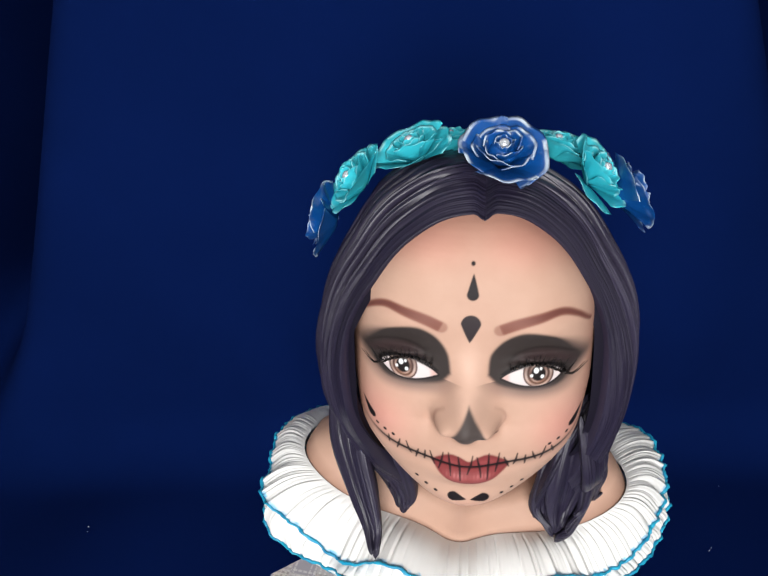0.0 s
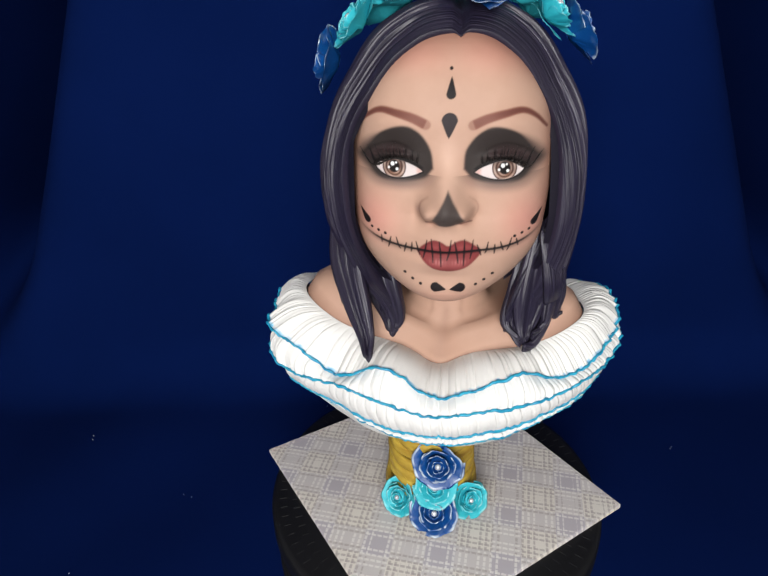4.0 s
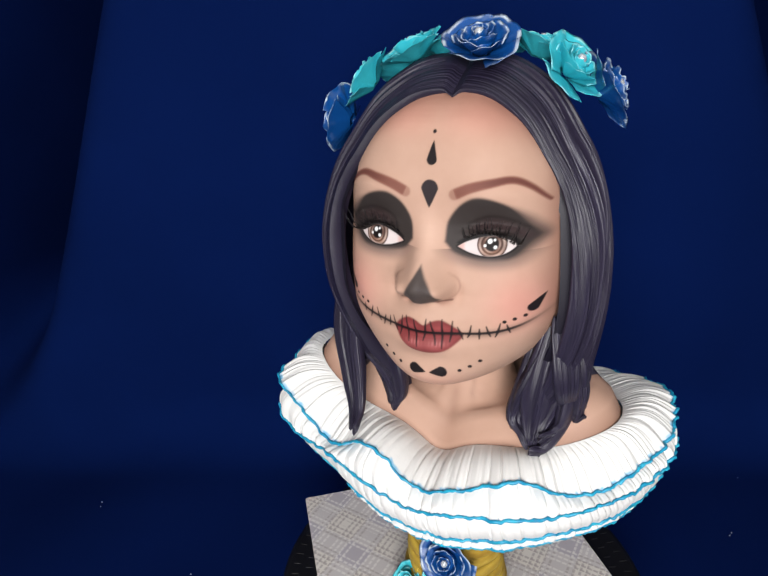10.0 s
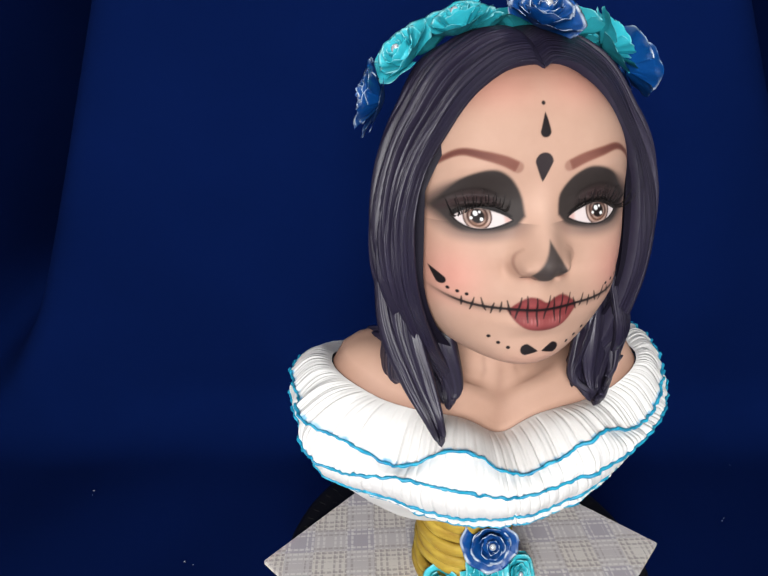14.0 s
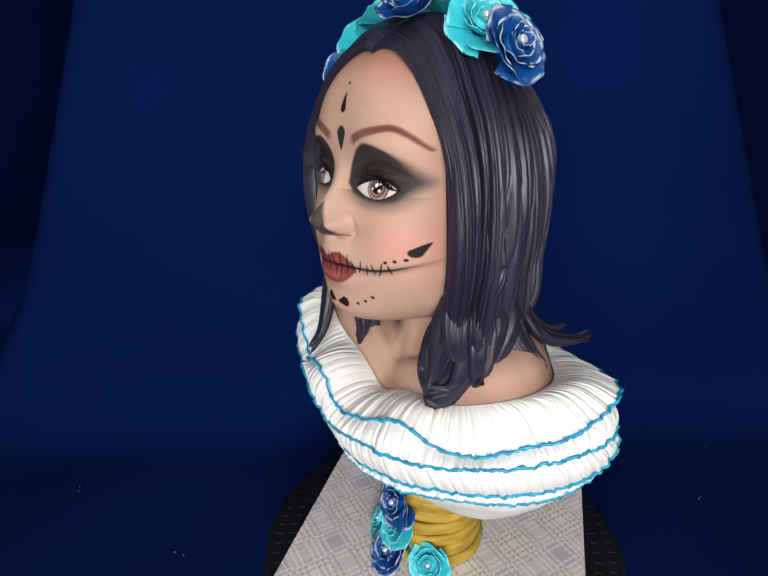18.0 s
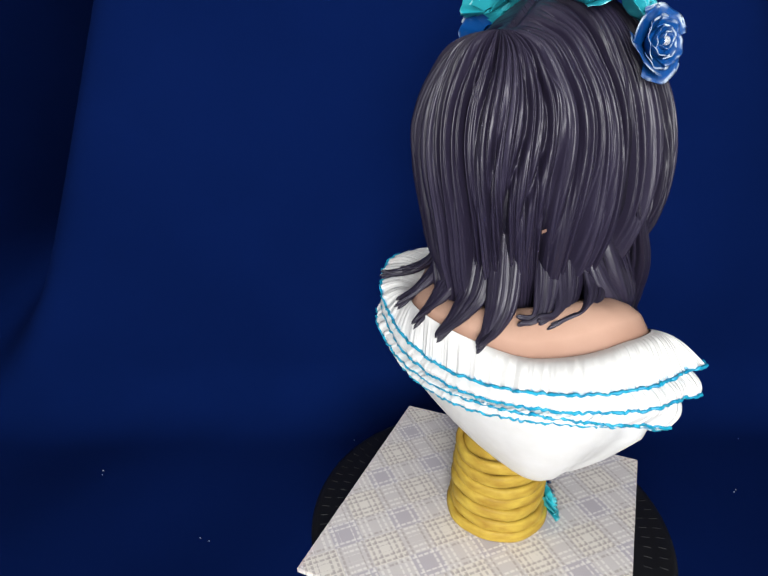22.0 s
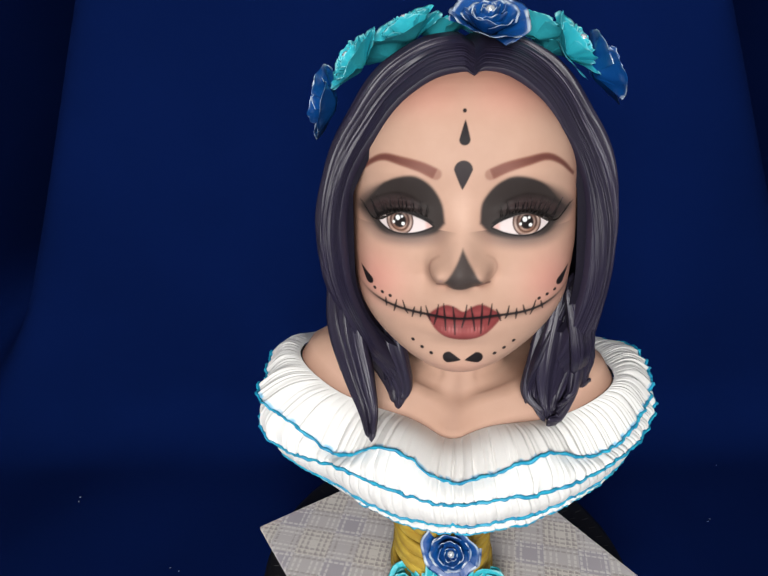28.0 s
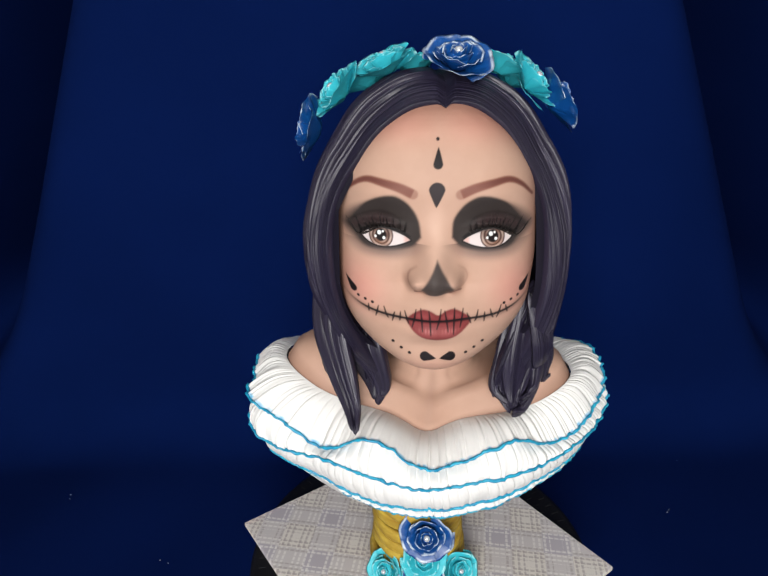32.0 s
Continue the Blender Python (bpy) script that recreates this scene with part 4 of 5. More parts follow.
def lock(b, points, width):
    """A thick tapering lock that ends in a blunt, rounded tip."""
    n = 40
    pts = np.array(points, float)
    if pts[0][1] > 0.0:
        outer = abs(pts[-1][0]) > 0.08
        pts[-2:] += np.array([0.0, 0.003, 0.003 if outer else -0.004])
        pts[-1] += np.array([0.0, 0.002, 0.002 if outer else -0.004])
    if pts[-1][1] > 0.0 and pts[-1][0] < -0.03:
        pts[1:] += np.array([0.0, 0.0, 0.001]) * np.linspace(0.3, 1, len(pts) - 1)[:, None]
    tuck = np.ones(len(pts))
    tuck[:2] = (0.78, 0.93) if pts[0][1] > -0.056 else (0.92, 0.99)
    if pts[0][0] < -0.08 and pts[0][1] > -0.067:
        tuck[:] = tuck * np.interp(np.arange(len(pts)), [0, 1, 2, 3], [0.70, 0.80, 0.89, 0.92])
    pts[:, :2] = (X0, -0.045) + (pts[:, :2] - (X0, -0.045)) * tuck[:, None]
    k = np.linspace(0, 1, n)
    away = pts[0] - np.array([X0, -0.04, pts[0][2]])
    away = away / np.linalg.norm(away) + np.array([0, -1.6 * (pts[0][1] < -0.06), 0])
    away /= np.linalg.norm(away)
    across = np.cross(away, (0, 0, 1))
    across /= np.linalg.norm(across)
    seed = int(abs(pts[0][0] * 9000)) % 900
    a = np.linspace(0, 2 * math.pi, 28, endpoint=False)[None, :]
    rng = np.random.RandomState(seed)
    for j in (-2, -1, 0, 1, 2):
        fan = j * 0.36 * width * np.linspace(1.0, 0.16, len(pts))[:, None]
        q = pts + across * fan + away * (rng.rand() - 0.6) * 0.003
        q[-1] += np.array([0, 0, 1]) * (0.004 + 0.006 * rng.rand()) * abs(j) / 2
        c = spline(q, n)
        r = 0.48 * width * (0.6 + 0.4 * smooth01(k, 0.0, 0.35)) * (1 - smooth01(k, 0.35, 1.0) * 0.66)
        r = r * np.sqrt(np.clip(1 - np.clip((k - 0.90) / 0.10, 0, 1) ** 2, 0.0004, 1)) * np.sqrt(np.clip(k / 0.06, 0.001, 1))
        g = tube(c, r, 28, 0.75, tuple(away))
        cut_in = 0.14 * np.abs(np.sin(a * 2.5 + 0.6 * np.sin(k * 5)[:, None] + seed + j)) ** 0.5 + 0.16 * noise1(a * 3.2 + seed + 3 * j + 1.5 * k[:, None], 40)
        g = c[:, None] + (g - c[:, None]) * (1.15 - cut_in)[..., None]
        tone = 0.08 + 0.45 * noise1(a * 5.0 + seed + 7 * j + 0 * k[:, None], 41) + 0.3 * noise1(k[:, None] * 4 + a * 2 + j, 42)
        b.grid(g, 1, wrap_v=True, colour=np.stack([tone, 0 * k[:, None] + a * 0.022 + 0.13 * j + seed * 0.01, 0.4 * k[:, None] + 0 * a, np.ones_like(tone)], -1))


def bust():
    b = Build()
    # face
    s = np.linspace(-1, 1, 460)
    z = np.linspace(0.278, 0.503, 560)
    S, Z = np.meshgrid(s, z, indexing="ij")
    X = soften(FACE_WIDTH, Z) * (S * (1.5 - 0.5 * S * S)) * 0.9995
    Y = face_y(X, Z)
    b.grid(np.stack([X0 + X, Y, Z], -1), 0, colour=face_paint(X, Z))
    # under the chin, the neck and the shoulders
    a = np.linspace(0, 2 * math.pi, 180, endpoint=False)
    flatskin = np.array([*BASE_SKIN, 1.0])
    rings = []
    ne = neckline(a)
    d = np.stack([np.sin(a), -np.cos(a)], -1)
    for h, r in ((0.335, 0.034), (0.30, 0.034), (0.275, 0.034), (0.26, 0.036), (0.252, 0.039)):
        rings.append(np.column_stack([NECK_AT[0] + r * d[:, 0], NECK_AT[1] - 0.004 + r * d[:, 1], 0 * a + h]))
    base = rings[-1]
    for k in (0.12, 0.28, 0.45, 0.62, 0.78, 0.9, 0.99):
        p = base + (ne - base) * k
        p[:, 2] = 0.252 + (ne[:, 2] - 0.252) * smooth01(np.array([k]), 0.0, 1.0)[0] - 0.010 * math.sin(min(k * 2.2, 1) * math.pi) * (1 - 0.6 * np.abs(np.sin(a)))
        p[:, 2] += 0.020 * np.sin(np.clip(k, 0, 1) ** 1.5 * math.pi) ** 0.7 * np.abs(np.sin(a)) ** 1.2
        p[:, 2] += 0.008 * math.sin(k ** 1.3 * math.pi) * np.clip(-np.cos(a) * 1.5, 0, 1)
        if k > 0.95:
            p[:, 2] = ne[:, 2] - 0.0022
        rings.append(p)
    g = np.array(rings)
    col = np.repeat(np.repeat(flatskin[None, None], g.shape[0], 0), g.shape[1], 1)
    kk = np.linspace(0, 1, g.shape[0])[:, None, None]
    col[..., :3] *= np.array([1.0, 0.98, 0.97])
    # brown line at the neckline; shading of cords, collarbones and cleavage painted into the skin
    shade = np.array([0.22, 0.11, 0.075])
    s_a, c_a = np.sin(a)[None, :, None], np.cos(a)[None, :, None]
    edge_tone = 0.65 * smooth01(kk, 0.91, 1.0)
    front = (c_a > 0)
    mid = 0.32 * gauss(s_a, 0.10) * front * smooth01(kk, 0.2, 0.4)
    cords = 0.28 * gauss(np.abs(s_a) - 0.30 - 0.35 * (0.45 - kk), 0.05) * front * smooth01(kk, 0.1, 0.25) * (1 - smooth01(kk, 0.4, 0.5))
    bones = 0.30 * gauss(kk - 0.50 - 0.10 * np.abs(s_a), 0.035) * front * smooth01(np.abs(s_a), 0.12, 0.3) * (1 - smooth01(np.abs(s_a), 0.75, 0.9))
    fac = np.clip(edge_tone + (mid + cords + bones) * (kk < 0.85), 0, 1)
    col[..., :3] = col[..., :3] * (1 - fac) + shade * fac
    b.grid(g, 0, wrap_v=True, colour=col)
    # jaw underside closes the face to the neck
    k = np.linspace(0, 1, 12)[:, None]
    xs = np.linspace(-1, 1, 60)[None]
    jaw = np.stack([X0 + xs * (0.02 + 0.055 * k), -0.055 + 0.06 * k + 0 * xs, 0.268 + 0.05 * k + 0.02 * xs**2 * k], -1)
    b.grid(jaw, 0, colour=np.repeat(np.repeat(flatskin[None, None] * [0.9, 0.85, 0.85, 1], 12, 0), 60, 1))
    # hair
    for side in (-1, 1):
        hair_side(b, side)
    tips = [
        # back
        [((0.075, 0.010, 0.35), (0.078, 0.014, 0.290), (0.090, 0.020, 0.264), (0.100, 0.044, 0.252), (0.104, 0.060, 0.245)), 0.013],
        [((0.070, 0.016, 0.35), (0.076, 0.022, 0.288), (0.082, 0.030, 0.262), (0.090, 0.044, 0.252)), 0.005],
        [((0.050, 0.036, 0.36), (0.050, 0.034, 0.285), (0.052, 0.046, 0.260), (0.052, 0.070, 0.246)), 0.015],
        [((0.022, 0.046, 0.36), (0.019, 0.040, 0.285), (0.014, 0.048, 0.264), (0.006, 0.076, 0.247)), 0.016],
        [((-0.020, 0.046, 0.36), (-0.020, 0.039, 0.285), (-0.024, 0.048, 0.266), (-0.030, 0.074, 0.250)), 0.016],
        [((-0.044, 0.036, 0.36), (-0.049, 0.031, 0.285), (-0.054, 0.038, 0.262), (-0.062, 0.056, 0.250)), 0.014],
        # her left side
        [((0.098, -0.020, 0.35), (0.101, -0.021, 0.290), (0.109, -0.019, 0.268), (0.117, -0.010, 0.256), (0.119, -0.007, 0.250)), 0.013],
        [((0.104, -0.042, 0.322), (0.110, -0.046, 0.295), (0.101, -0.064, 0.258), (0.091, -0.082, 0.236), (0.081, -0.095, 0.228)), 0.020],
        [((0.104, -0.050, 0.318), (0.108, -0.056, 0.282), (0.100, -0.074, 0.252), (0.087, -0.096, 0.241)), 0.012],
        [((0.108, -0.062, 0.345), (0.089, -0.077, 0.290), (0.083, -0.084, 0.258), (0.081, -0.093, 0.234)), 0.020],
        [((0.107, -0.058, 0.345), (0.077, -0.074, 0.290), (0.067, -0.080, 0.264), (0.065, -0.088, 0.245)), 0.015],
        [((0.104, -0.066, 0.32), (0.107, -0.074, 0.285), (0.106, -0.072, 0.263), (0.110, -0.068, 0.254), (0.115, -0.063, 0.250)), 0.009],
        [((0.100, -0.080, 0.34), (0.101, -0.086, 0.296), (0.101, -0.078, 0.273), (0.104, -0.062, 0.266)), 0.010],
        [((0.102, -0.070, 0.34), (0.105, -0.076, 0.296), (0.105, -0.066, 0.274), (0.106, -0.050, 0.268)), 0.010],
        [((0.114, -0.060, 0.298), (0.110, -0.066, 0.266), (0.108, -0.068, 0.254), (0.114, -0.070, 0.254)), 0.0085],
        [((0.091, -0.066, 0.322), (0.077, -0.076, 0.282), (0.068, -0.084, 0.255), (0.078, -0.094, 0.234)), 0.015],
        # her right side
        [((-0.083, -0.070, 0.355), (-0.076, -0.086, 0.310), (-0.064, -0.100, 0.271), (-0.055, -0.113, 0.247), (-0.051, -0.128, 0.230)), 0.0165],
        [((-0.066, -0.066, 0.319), (-0.050, -0.074, 0.287), (-0.037, -0.080, 0.253), (-0.036, -0.086, 0.232)), 0.0215],
        [((-0.088, -0.066, 0.318), (-0.081, -0.070, 0.284), (-0.079, -0.072, 0.264), (-0.084, -0.074, 0.259)), 0.0085],
        [((-0.092, -0.066, 0.35), (-0.095, -0.078, 0.296), (-0.090, -0.083, 0.268), (-0.083, -0.083, 0.257)), 0.019],
        [((-0.094, -0.050, 0.35), (-0.098, -0.060, 0.296), (-0.094, -0.070, 0.270), (-0.086, -0.078, 0.258)), 0.017],
        [((-0.094, -0.050, 0.33), (-0.100, -0.046, 0.288), (-0.102, -0.022, 0.273), (-0.095, -0.002, 0.267), (-0.091, 0.014, 0.256)), 0.011],
    ]
    tips += [
        [((-0.088, -0.024, 0.34), (-0.090, -0.018, 0.288), (-0.089, -0.002, 0.270), (-0.083, 0.018, 0.262)), 0.014],
        [((-0.082, -0.002, 0.34), (-0.084, 0.002, 0.290), (-0.080, 0.012, 0.266), (-0.070, 0.030, 0.258)), 0.013],
        [((0.106, -0.054, 0.318), (0.106, -0.062, 0.286), (0.099, -0.074, 0.258), (0.092, -0.084, 0.240)), 0.020],
    ]
    for pts, w in tips:
        lock(b, pts, w)
    # lashes
    for sx in (-1, 1):
        for i in range(24):
            k = i / 23
            ax = 0.0235 + 0.031 * k
            zz = 0.3975 + 0.0058 * math.sin(min(k * 0.95 + 0.12, 1) * math.pi) - 0.0010 * k
            X = np.array([sx * ax + 0.0015])
            y = float(face_y(X, np.array([zz]))[0])
            L = 0.008 + 0.009 * k + 0.0025 * math.sin(i * 2.7)
            lean = sx * (0.75 * (k - 0.25) + 0.15 * math.sin(i * 4.1)) * L
            pts = [(X0 + X[0], y + 0.001, zz), (X0 + X[0] + lean * 0.4, y - 0.50 * L, zz + 0.22 * L), (X0 + X[0] + lean, y - 0.72 * L, zz + 0.95 * L)]
            b.grid(tube(spline(pts, 7), np.linspace(0.0006, 0.00010, 7), 5), 2, wrap_v=True)
    return carried("bust", "painted doll bust with dark shoulder-length hair and stitched skull make-up", "bust", b.mesh("bust", [SKIN, HAIR, LASH], "paint"))


bust()


# ---- ruffled blouse ----
def corner(a, p):
    """Her left back corner of the ruffles stands out further."""
    d = (a - 2.18 + math.pi) % (2 * math.pi) - math.pi
    p[:, :2] = (0.006, -0.026) + (p[:, :2] - (0.006, -0.026)) * (1 + 0.10 * gauss(d, 0.55))[:, None]
    return p


def flare(a, p, out, rise=0.0):
    """At her right the tiers stand out in points, one over the other."""
    d = (a + 0.97 + math.pi) % (2 * math.pi) - math.pi
    k = gauss(d, 0.21)
    p[:, :2] = (0.006, -0.026) + (p[:, :2] - (0.006, -0.026)) * (1 + out * k)[:, None]
    p[:, 2] += rise * k
    return p


def edge_1(a):
    p = ring(a, 0.0048, -0.0279, 0.1634, 0.1016, 0.0008, 0.2262, -0.0017, -0.0122, -0.0056, -0.0014, 0.001)
    p[:, 2] += around(a, [(-184, 0), (-80, 0), (-62, 0), (-46, -0.005), (-37, -0.016), (-30, -0.018), (-22, 0.002), (-14, 0.013), (-7, 0.000), (0, -0.014), (12, -0.003), (27, 0.014), (38, -0.003), (50, -0.007), (65, 0.000), (80, 0.000), (98, 0.008), (115, 0.014), (130, 0.010), (150, 0.003), (184, 0)])
    return flare(a, corner(a, p), 0.115, 0.004)


def edge_2(a):
    p = ring(a, 0.0056, -0.0324, 0.166, 0.1042, 0.001, 0.207, -0.0048, -0.0128, -0.0034, 0.0019, 0.0011)
    p[:, 2] += around(a, [(-184, 0), (-60, 0.002), (-45, -0.004), (-30, 0.006), (-14, 0.002), (0, -0.004), (14, 0.001), (35, 0.001), (50, 0.004), (184, 0)])
    return flare(a, corner(a, p), 0.09, -0.002)


def edge_3(a):
    p = ring(a, 0.0103, -0.0192, 0.1560, 0.0969, 0.0054, 0.1862, -0.0198, -0.0155, -0.0035, 0.0057, 0.0011)
    p[:, 2] += around(a, [(-184, 0), (35, 0), (55, -0.006), (75, -0.012), (95, -0.012), (118, -0.004), (135, 0), (184, 0)])
    return flare(a, corner(a, p), 0.15, 0)


def edge_4(a):
    p = edge_3(a)
    p[:, :2] = (0.008, -0.02) + (p[:, :2] - (0.008, -0.02)) * 0.955
    p[:, 2] -= 0.0085 + 0.004 * np.sin(a * 2 + 1.0)
    p[:, 2] += around(a, [(-184, 0), (40, 0), (60, -0.005), (80, -0.010), (100, -0.008), (125, 0), (184, 0)])
    return p


def blouse():
    thing = carried("ruffled_blouse", "white pleated off-shoulder blouse in four tiers edged with blue", "blouse")
    n = 1080
    a = np.linspace(0, 2 * math.pi, n, endpoint=False)
    pleat = (a / (2 * math.pi)) * 116
    shift = pleat + 1.2 * noise1(a * 6, 20)
    fold = np.abs((shift % 1) - 0.5) * 2
    deep = noise1(np.round(shift), 21)
    ruff = 0.0005 * np.sin(a * 67 + 3 * noise1(a * 9, 22)) + 0.0026 * (noise1(a * 13, 27) - 0.5) + 0.0010 * (noise1(a * 45, 23) - 0.5) + 0.0007 * (noise1(a * 110, 24) - 0.5)
    starts = [neckline(a)]
    edges = [edge_1(a), edge_2(a), edge_3(a), edge_4(a)]
    middle = np.array([0.008, -0.022, 0.0])
    for i in (0, 1, 2, 3):
        if i == 0:
            s = starts[0]
        else:
            s = edges[i - 1].copy()
            s[:, :2] = middle[:2] + (s[:, :2] - middle[:2]) * 0.92
            s[:, 2] -= 0.0025
        e = edges[i].copy()
        out = e - middle
        out[:, 2] = 0
        out /= np.linalg.norm(out, axis=1)[:, None]
        e = e + out * ruff[:, None] * 1.3
        e[:, 2] += ruff * 0.7 + 0.0022 * (noise1(a * 38, 33 + i) - 0.5) + 0.0014 * (noise1(a * 85, 37 + i) - 0.5)
        rows = []
        ks = np.linspace(0, 1, 30)
        for k in ks:
            p = s + (e - s) * k
            bulge = math.sin(k * math.pi)
            if i == 0:
                p[:, 2] += (0.0045 + 0.004 * np.abs(np.sin(a)) ** 3) * bulge
            else:
                p = p + out * 0.006 * bulge
            depth = smooth01(np.array([k]), 0.0, 0.14)[0] * (0.0048 * deep + 0.0007) * (0.35 + 0.65 * bulge) * fold**9 * around(a, [(-184, 0.06), (-85, 0.06), (-55, 0.75), (-40, 1), (75, 1), (110, 0.6), (140, 0.25), (165, 0.06), (184, 0.06)])
            p = p - out * (depth * (0.5 if i == 0 else 1.0))[:, None]
            p[:, 2] -= depth * (0.9 if i == 0 else 0.2)
            rows.append(p)
        # the edge turns under
        for k, dz in ((0.992, -0.0020), (0.95, -0.0026)):
            p = e.copy()
            p[:, :2] = middle[:2] + (e[:, :2] - middle[:2]) * k
            p[:, 2] += dz
            rows.append(p)
        b = Build()
        tint = np.zeros((len(rows), n, 1))
        rag = noise1(a * 50, 26 + i)
        for j, k in enumerate([*ks, 1, 1]):
            tint[j, :, 0] = np.clip((k - (0.985 - 0.05 * rag)) / 0.03, 0, 1) * (0.25 + 0.6 * rag)
        b.grid(np.array(rows), wrap_v=True, colour=tint)
        tier = part("tier", b.mesh("tier", [TIER], "rim"), thing, "white pleated ruffle")
        b = Build()
        b.grid(tube(e[::2] + out[::2] * 0.0010, 0.0007 + 0.0010 * noise1(a[::2] * 70, 25), 7, closed=True), wrap_u=True, wrap_v=True)
        part("piping", b.mesh("piping", [PIPING]), tier, "bright blue piping")
    # bodice under the ruffles
    rows = []
    e = edges[3]
    low = np.array([0.006, -0.030])
    behind = np.clip(-np.cos(a[::6]) * 1.4, 0, 1)
    for k, r, full in ((-0.05, 0.97, 0), (0.15, 0.94, 0.01), (0.3, 0.87, 0.05), (0.5, 0.77, 0.09), (0.68, 0.66, 0.12), (0.8, 0.58, 0.12), (0.9, 0.49, 0.11), (0.96, 0.42, 0.08), (1.0, 0.32, 0), (1.0, 0.02, 0)):
        r = r + full * behind
        p = e[::6].copy()
        mid = middle[:2] + (low - middle[:2]) * max(k, 0)
        p[:, 0] = mid[0] + (p[:, 0] - middle[0]) * r
        p[:, 1] = mid[1] + (p[:, 1] - middle[1]) * r * (1 - 0.46 * max(k, 0))
        p[:, 2] = e[::6, 2] + (0.078 - e[::6, 2]) * k
        rows.append(p)
    b = Build()
    b.grid(np.array(rows), wrap_v=True)
    part("bodice", b.mesh("bodice", [WHITE]), thing, "smooth white bodice")
    return thing


blouse()


# ---- roses ----
def petal_mesh(rng, radius, height, open_, width, name):
    """One curled petal on a cone round z: broad, rolled outwards at its rim, with a ragged silvered edge."""
    nu, nv = 17, 11
    U, V = np.meshgrid(np.linspace(-1, 1, nu), 1 - (1 - np.linspace(0, 1, nv)) ** 1.7, indexing="ij")
    ph = rng.rand() * 6
    ang = U * width
    shape = 1 - 0.16 * np.abs(U) ** 3
    h = height * V * shape
    r = radius * (0.30 + 0.70 * np.sin(np.clip(V, 0, 1) * math.pi / 2)) * (1 + open_ * V**2) + 0.03 * radius * np.sin(U * 3 + ph)
    curl = V**5
    r = r + curl * radius * 0.20 * open_ + 0.035 * radius * np.sin(U * 7 + ph) * V**2
    h = h - curl * height * 0.22 * open_ + 0.035 * height * np.sin(U * 9 + ph * 2) * V**2
    outer = np.stack([r * np.cos(ang), r * np.sin(ang), h], -1)
    t = radius * 0.085
    inner = np.stack([(r - t) * np.cos(ang), (r - t) * np.sin(ang), h - t * 0.3], -1)
    rim = np.clip(smooth01(V, 0.93, 0.985) * (1.5 * noise1(U * 5 + 40 + ph * 3, 30) - 0.40), 0, 1) + 0.10 * smooth01(V, 0.55, 0.95) * smooth01(noise2(U * 4 + 9 * ph, V * 7 + 3 * ph, 31), 0.62, 0.85)
    b = Build()
    b.grid(np.concatenate([outer, inner[:, ::-1]], 1), wrap_v=True, colour=np.concatenate([rim, rim[:, ::-1]], 1)[..., None])
    return b


def rose(parent, colour, size, m, seed, as_part):
    """A sugar rose with its face along +z. as_part: a part of parent, else its petals hang on parent itself."""
    rng = np.random.RandomState(seed)
    mat = BLUE if colour == "blue" else TURQ
    b = Build()
    zs = np.linspace(0, 1, 8)
    g = lathe([(0.34 * size * math.sin(0.2 + k * 2.6), size * (0.02 + 0.5 * k)) for k in zs], 14)
    b.grid(g, wrap_v=True, colour=np.zeros((8 * 14, 1)))
    if as_part:
        holder = part("rose", b.mesh("rose_heart", [mat], "rim"), parent, ("deep blue rose with silvered petal edges" if colour == "blue" else "turquoise rose with pale petal edges"))
        holder.matrix_basis = m
        top, local = holder, Matrix()
    else:
        top, local = parent, m
        h = part("heart", b.mesh("rose_heart", [mat], "rim"), parent)
        h.matrix_basis = m
    rings = ((3, 0.26, 0.66, 0.05, 1.25), (4, 0.46, 0.64, 0.12, 1.05), (5, 0.68, 0.56, 0.22, 0.9), (5, 0.90, 0.44, 0.36, 0.85))
    for i, (count, r, h, op, w) in enumerate(rings):
        turn = rng.rand() * 360
        for k in range(count):
            pb = petal_mesh(rng, r * size * 0.78, h * size * (0.92 + 0.16 * rng.rand()), op, w, "petal")
            o = part("petal", pb.mesh("petal", [mat], "rim"), top)
            o.matrix_basis = local @ pose(0, 0, 0, 6 * (rng.rand() - 0.5) * (i + 1), 6 * (rng.rand() - 0.5) * (i + 1), turn + 360 * k / count + 14 * (rng.rand() - 0.5))
    bm = bmesh.new()
    bmesh.ops.create_icosphere(bm, subdivisions=2, radius=size * 0.13)
    for v in bm.verts:
        v.co.z *= 0.8
    me = bpy.data.meshes.new("pearl")
    bm.to_mesh(me)
    bm.free()
    me.materials.append(PEARL)
    for f in me.polygons:
        f.use_smooth = True
    o = part("pearl", me, top, "silver pearl")
    o.matrix_basis = local @ pose(0, 0, size * 0.56)


def aim(at, way, spin=0.0):
    return Matrix.Translation(at) @ Vector(way).normalized().to_track_quat("Z", "Y").to_matrix().to_4x4() @ pose(0, 0, 0, 0, 0, spin)


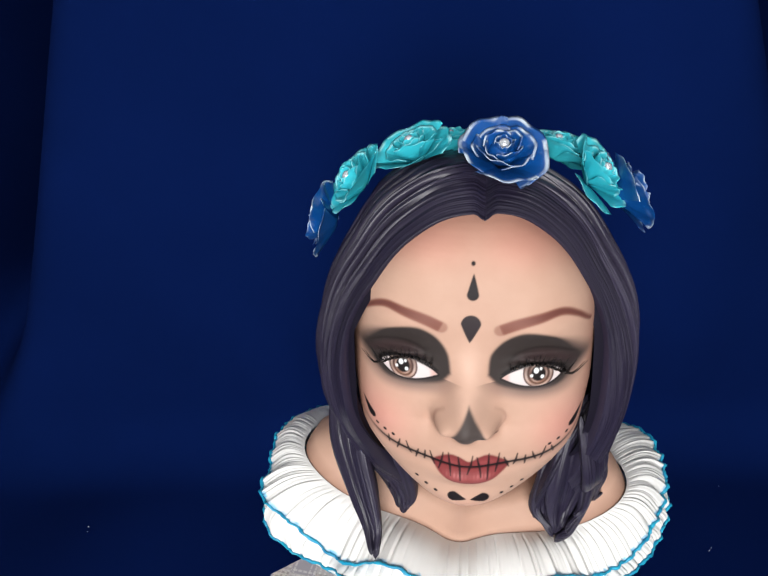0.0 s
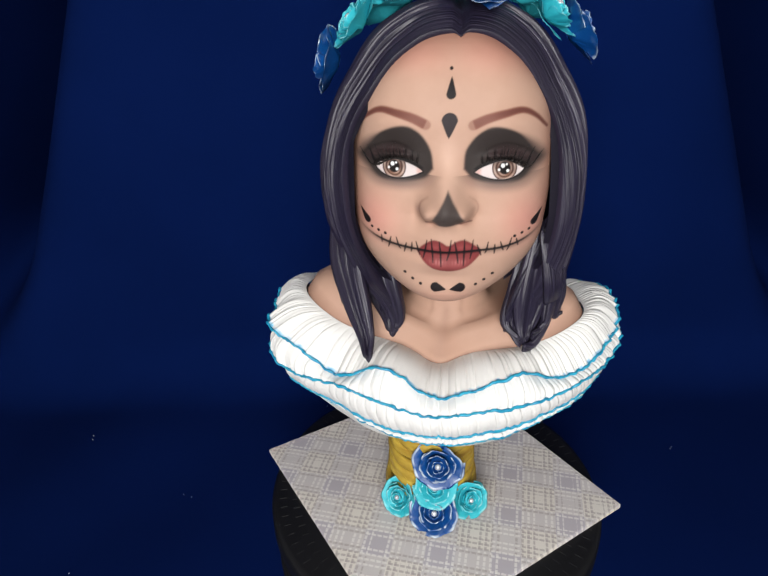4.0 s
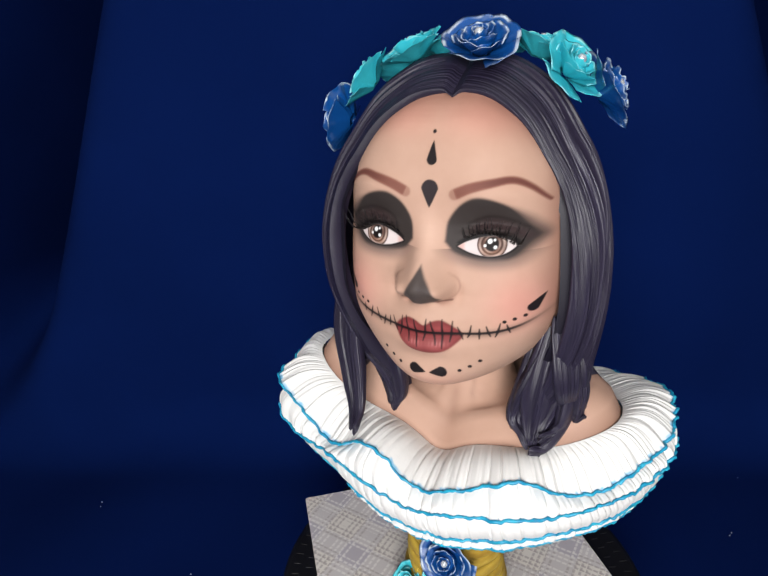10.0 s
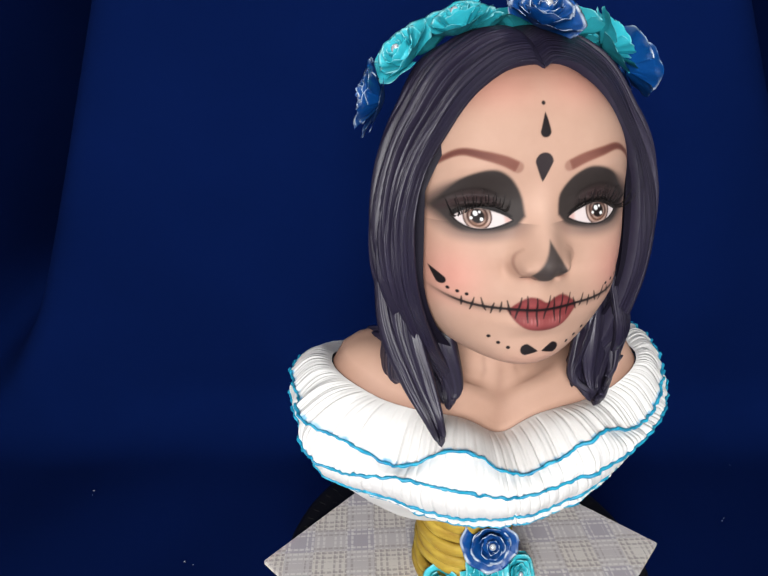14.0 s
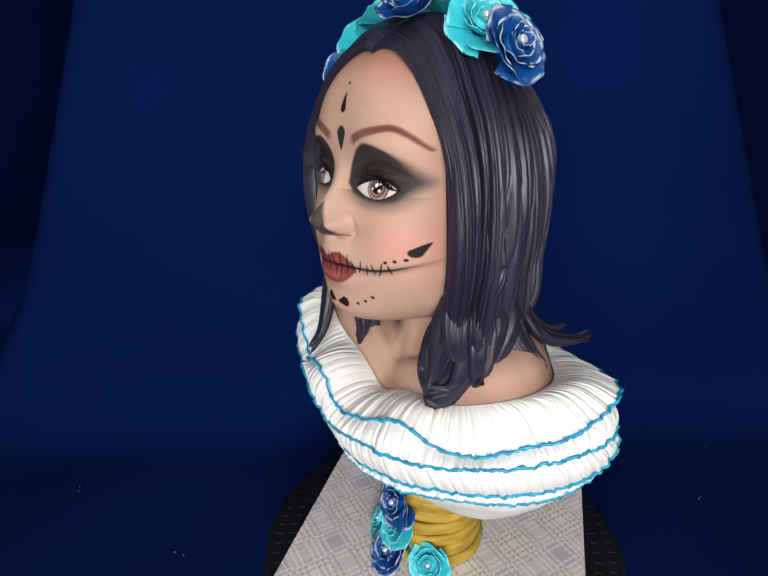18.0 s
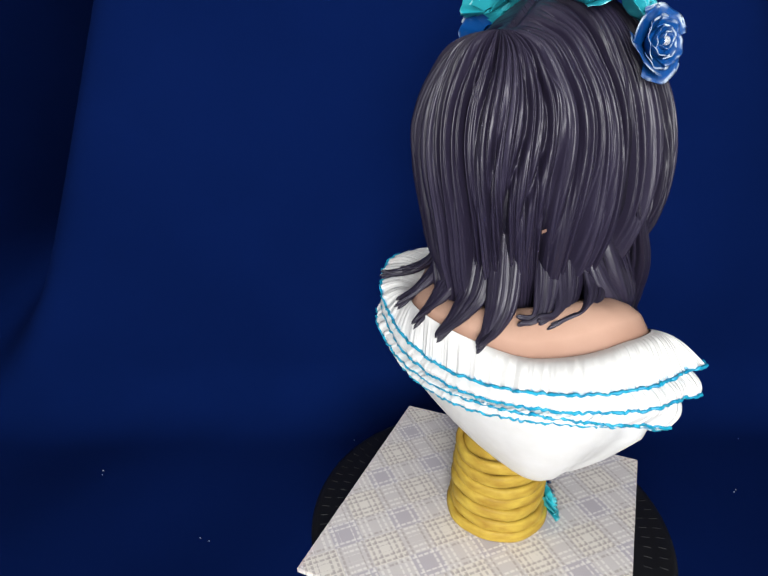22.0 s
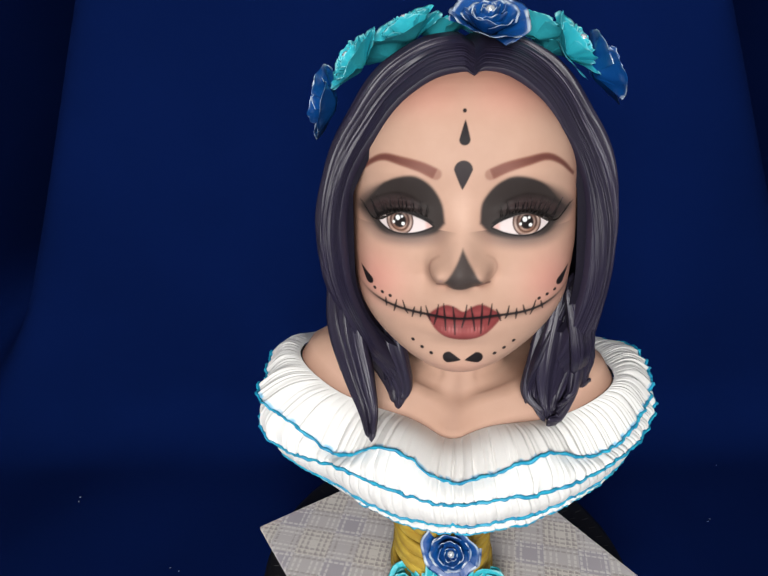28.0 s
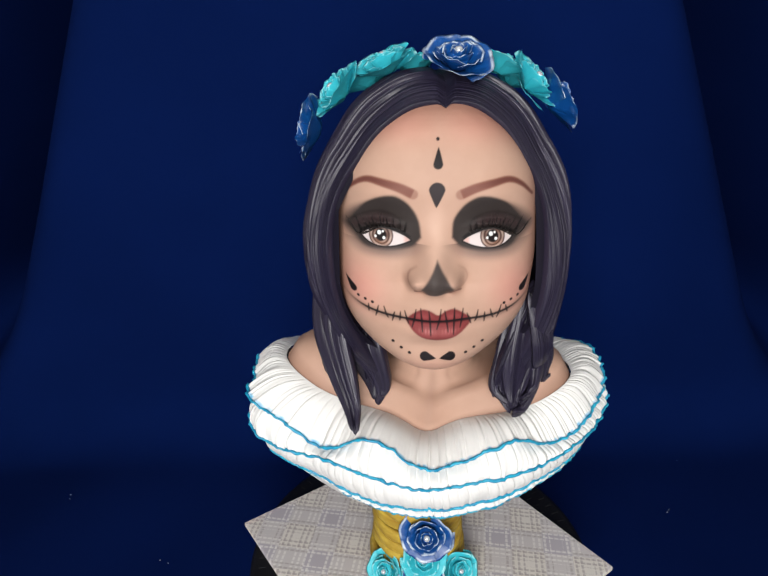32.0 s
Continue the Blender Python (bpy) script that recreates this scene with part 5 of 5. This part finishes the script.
def flower_crown():
    thing = carried("flower_crown", "crown of blue and turquoise sugar roses laid over the hair", "flower crown")
    spots = [
        ("blue", 0.0255, (0.0235, -0.067, 0.5105), (0.05, -0.50, 0.86)),
        ("turquoise", 0.0245, (-0.028, -0.052, 0.508), (-0.35, -0.20, 0.91)),
        ("turquoise", 0.0245, (-0.063, -0.053, 0.490), (-0.75, -0.35, 0.57)),
        ("blue", 0.0255, (-0.083, -0.055, 0.465), (-0.96, -0.05, 0.25)),
        ("turquoise", 0.0225, (0.055, -0.042, 0.507), (0.25, 0.05, 0.96)),
        ("turquoise", 0.0245, (0.077, -0.052, 0.496), (0.70, -0.32, 0.65)),
        ("blue", 0.0255, (0.097, -0.046, 0.483), (0.88, -0.02, 0.45)),
        ("turquoise", 0.0225, (-0.008, -0.032, 0.507), (-0.05, 0.10, 0.99)),
        ("turquoise", 0.0225, (0.022, -0.030, 0.509), (0.05, 0.12, 0.99)),
        ("turquoise", 0.0225, (-0.045, -0.028, 0.497), (-0.45, 0.15, 0.85)),
        ("turquoise", 0.0225, (0.068, -0.025, 0.498), (0.50, 0.15, 0.82)),
    ]
    for i, (colour, size, at, way) in enumerate(spots):
        way = Vector(way).normalized()
        rose(thing, colour, size, aim(Vector(at) - way * size * 0.08, way, 40 * i), 100 + i, True)
    return thing


flower_crown()

BASE_ROSES = [
    ("blue", 0.0265, (0.010, -0.081, 0.078), (0.0, -0.93, 0.36), "deep blue sugar rose high on the ochre column"),
    ("turquoise", 0.023, (0.007, -0.080, 0.047), (0.0, -0.85, 0.5), "turquoise sugar rose between two blue ones"),
    ("blue", 0.026, (0.008, -0.088, 0.020), (0.0, -0.8, 0.6), "deep blue sugar rose low at the column's foot"),
    ("turquoise", 0.022, (-0.034, -0.070, 0.019), (-0.45, -0.75, 0.45), "turquoise sugar rose at the column's foot"),
    ("turquoise", 0.022, (0.047, -0.064, 0.019), (0.45, -0.78, 0.45), "turquoise sugar rose at the column's foot"),
]
for i, (colour, size, at, way, label) in enumerate(BASE_ROSES):
    way = Vector(way).normalized()
    thing = carried("sugar_rose", label, "sugar rose", group="roses at the column's foot")
    rose(thing, colour, size, aim(Vector(at) - way * size * 0.55, way, 30 * i), 200 + i, False)


# ---- motion of the turntable ----
def motions():
    for thing in CARRIED:
        walk(thing, [(t, pose(0, 0, 0, 0, 0, turn)) for t, turn in TURN])


motions()
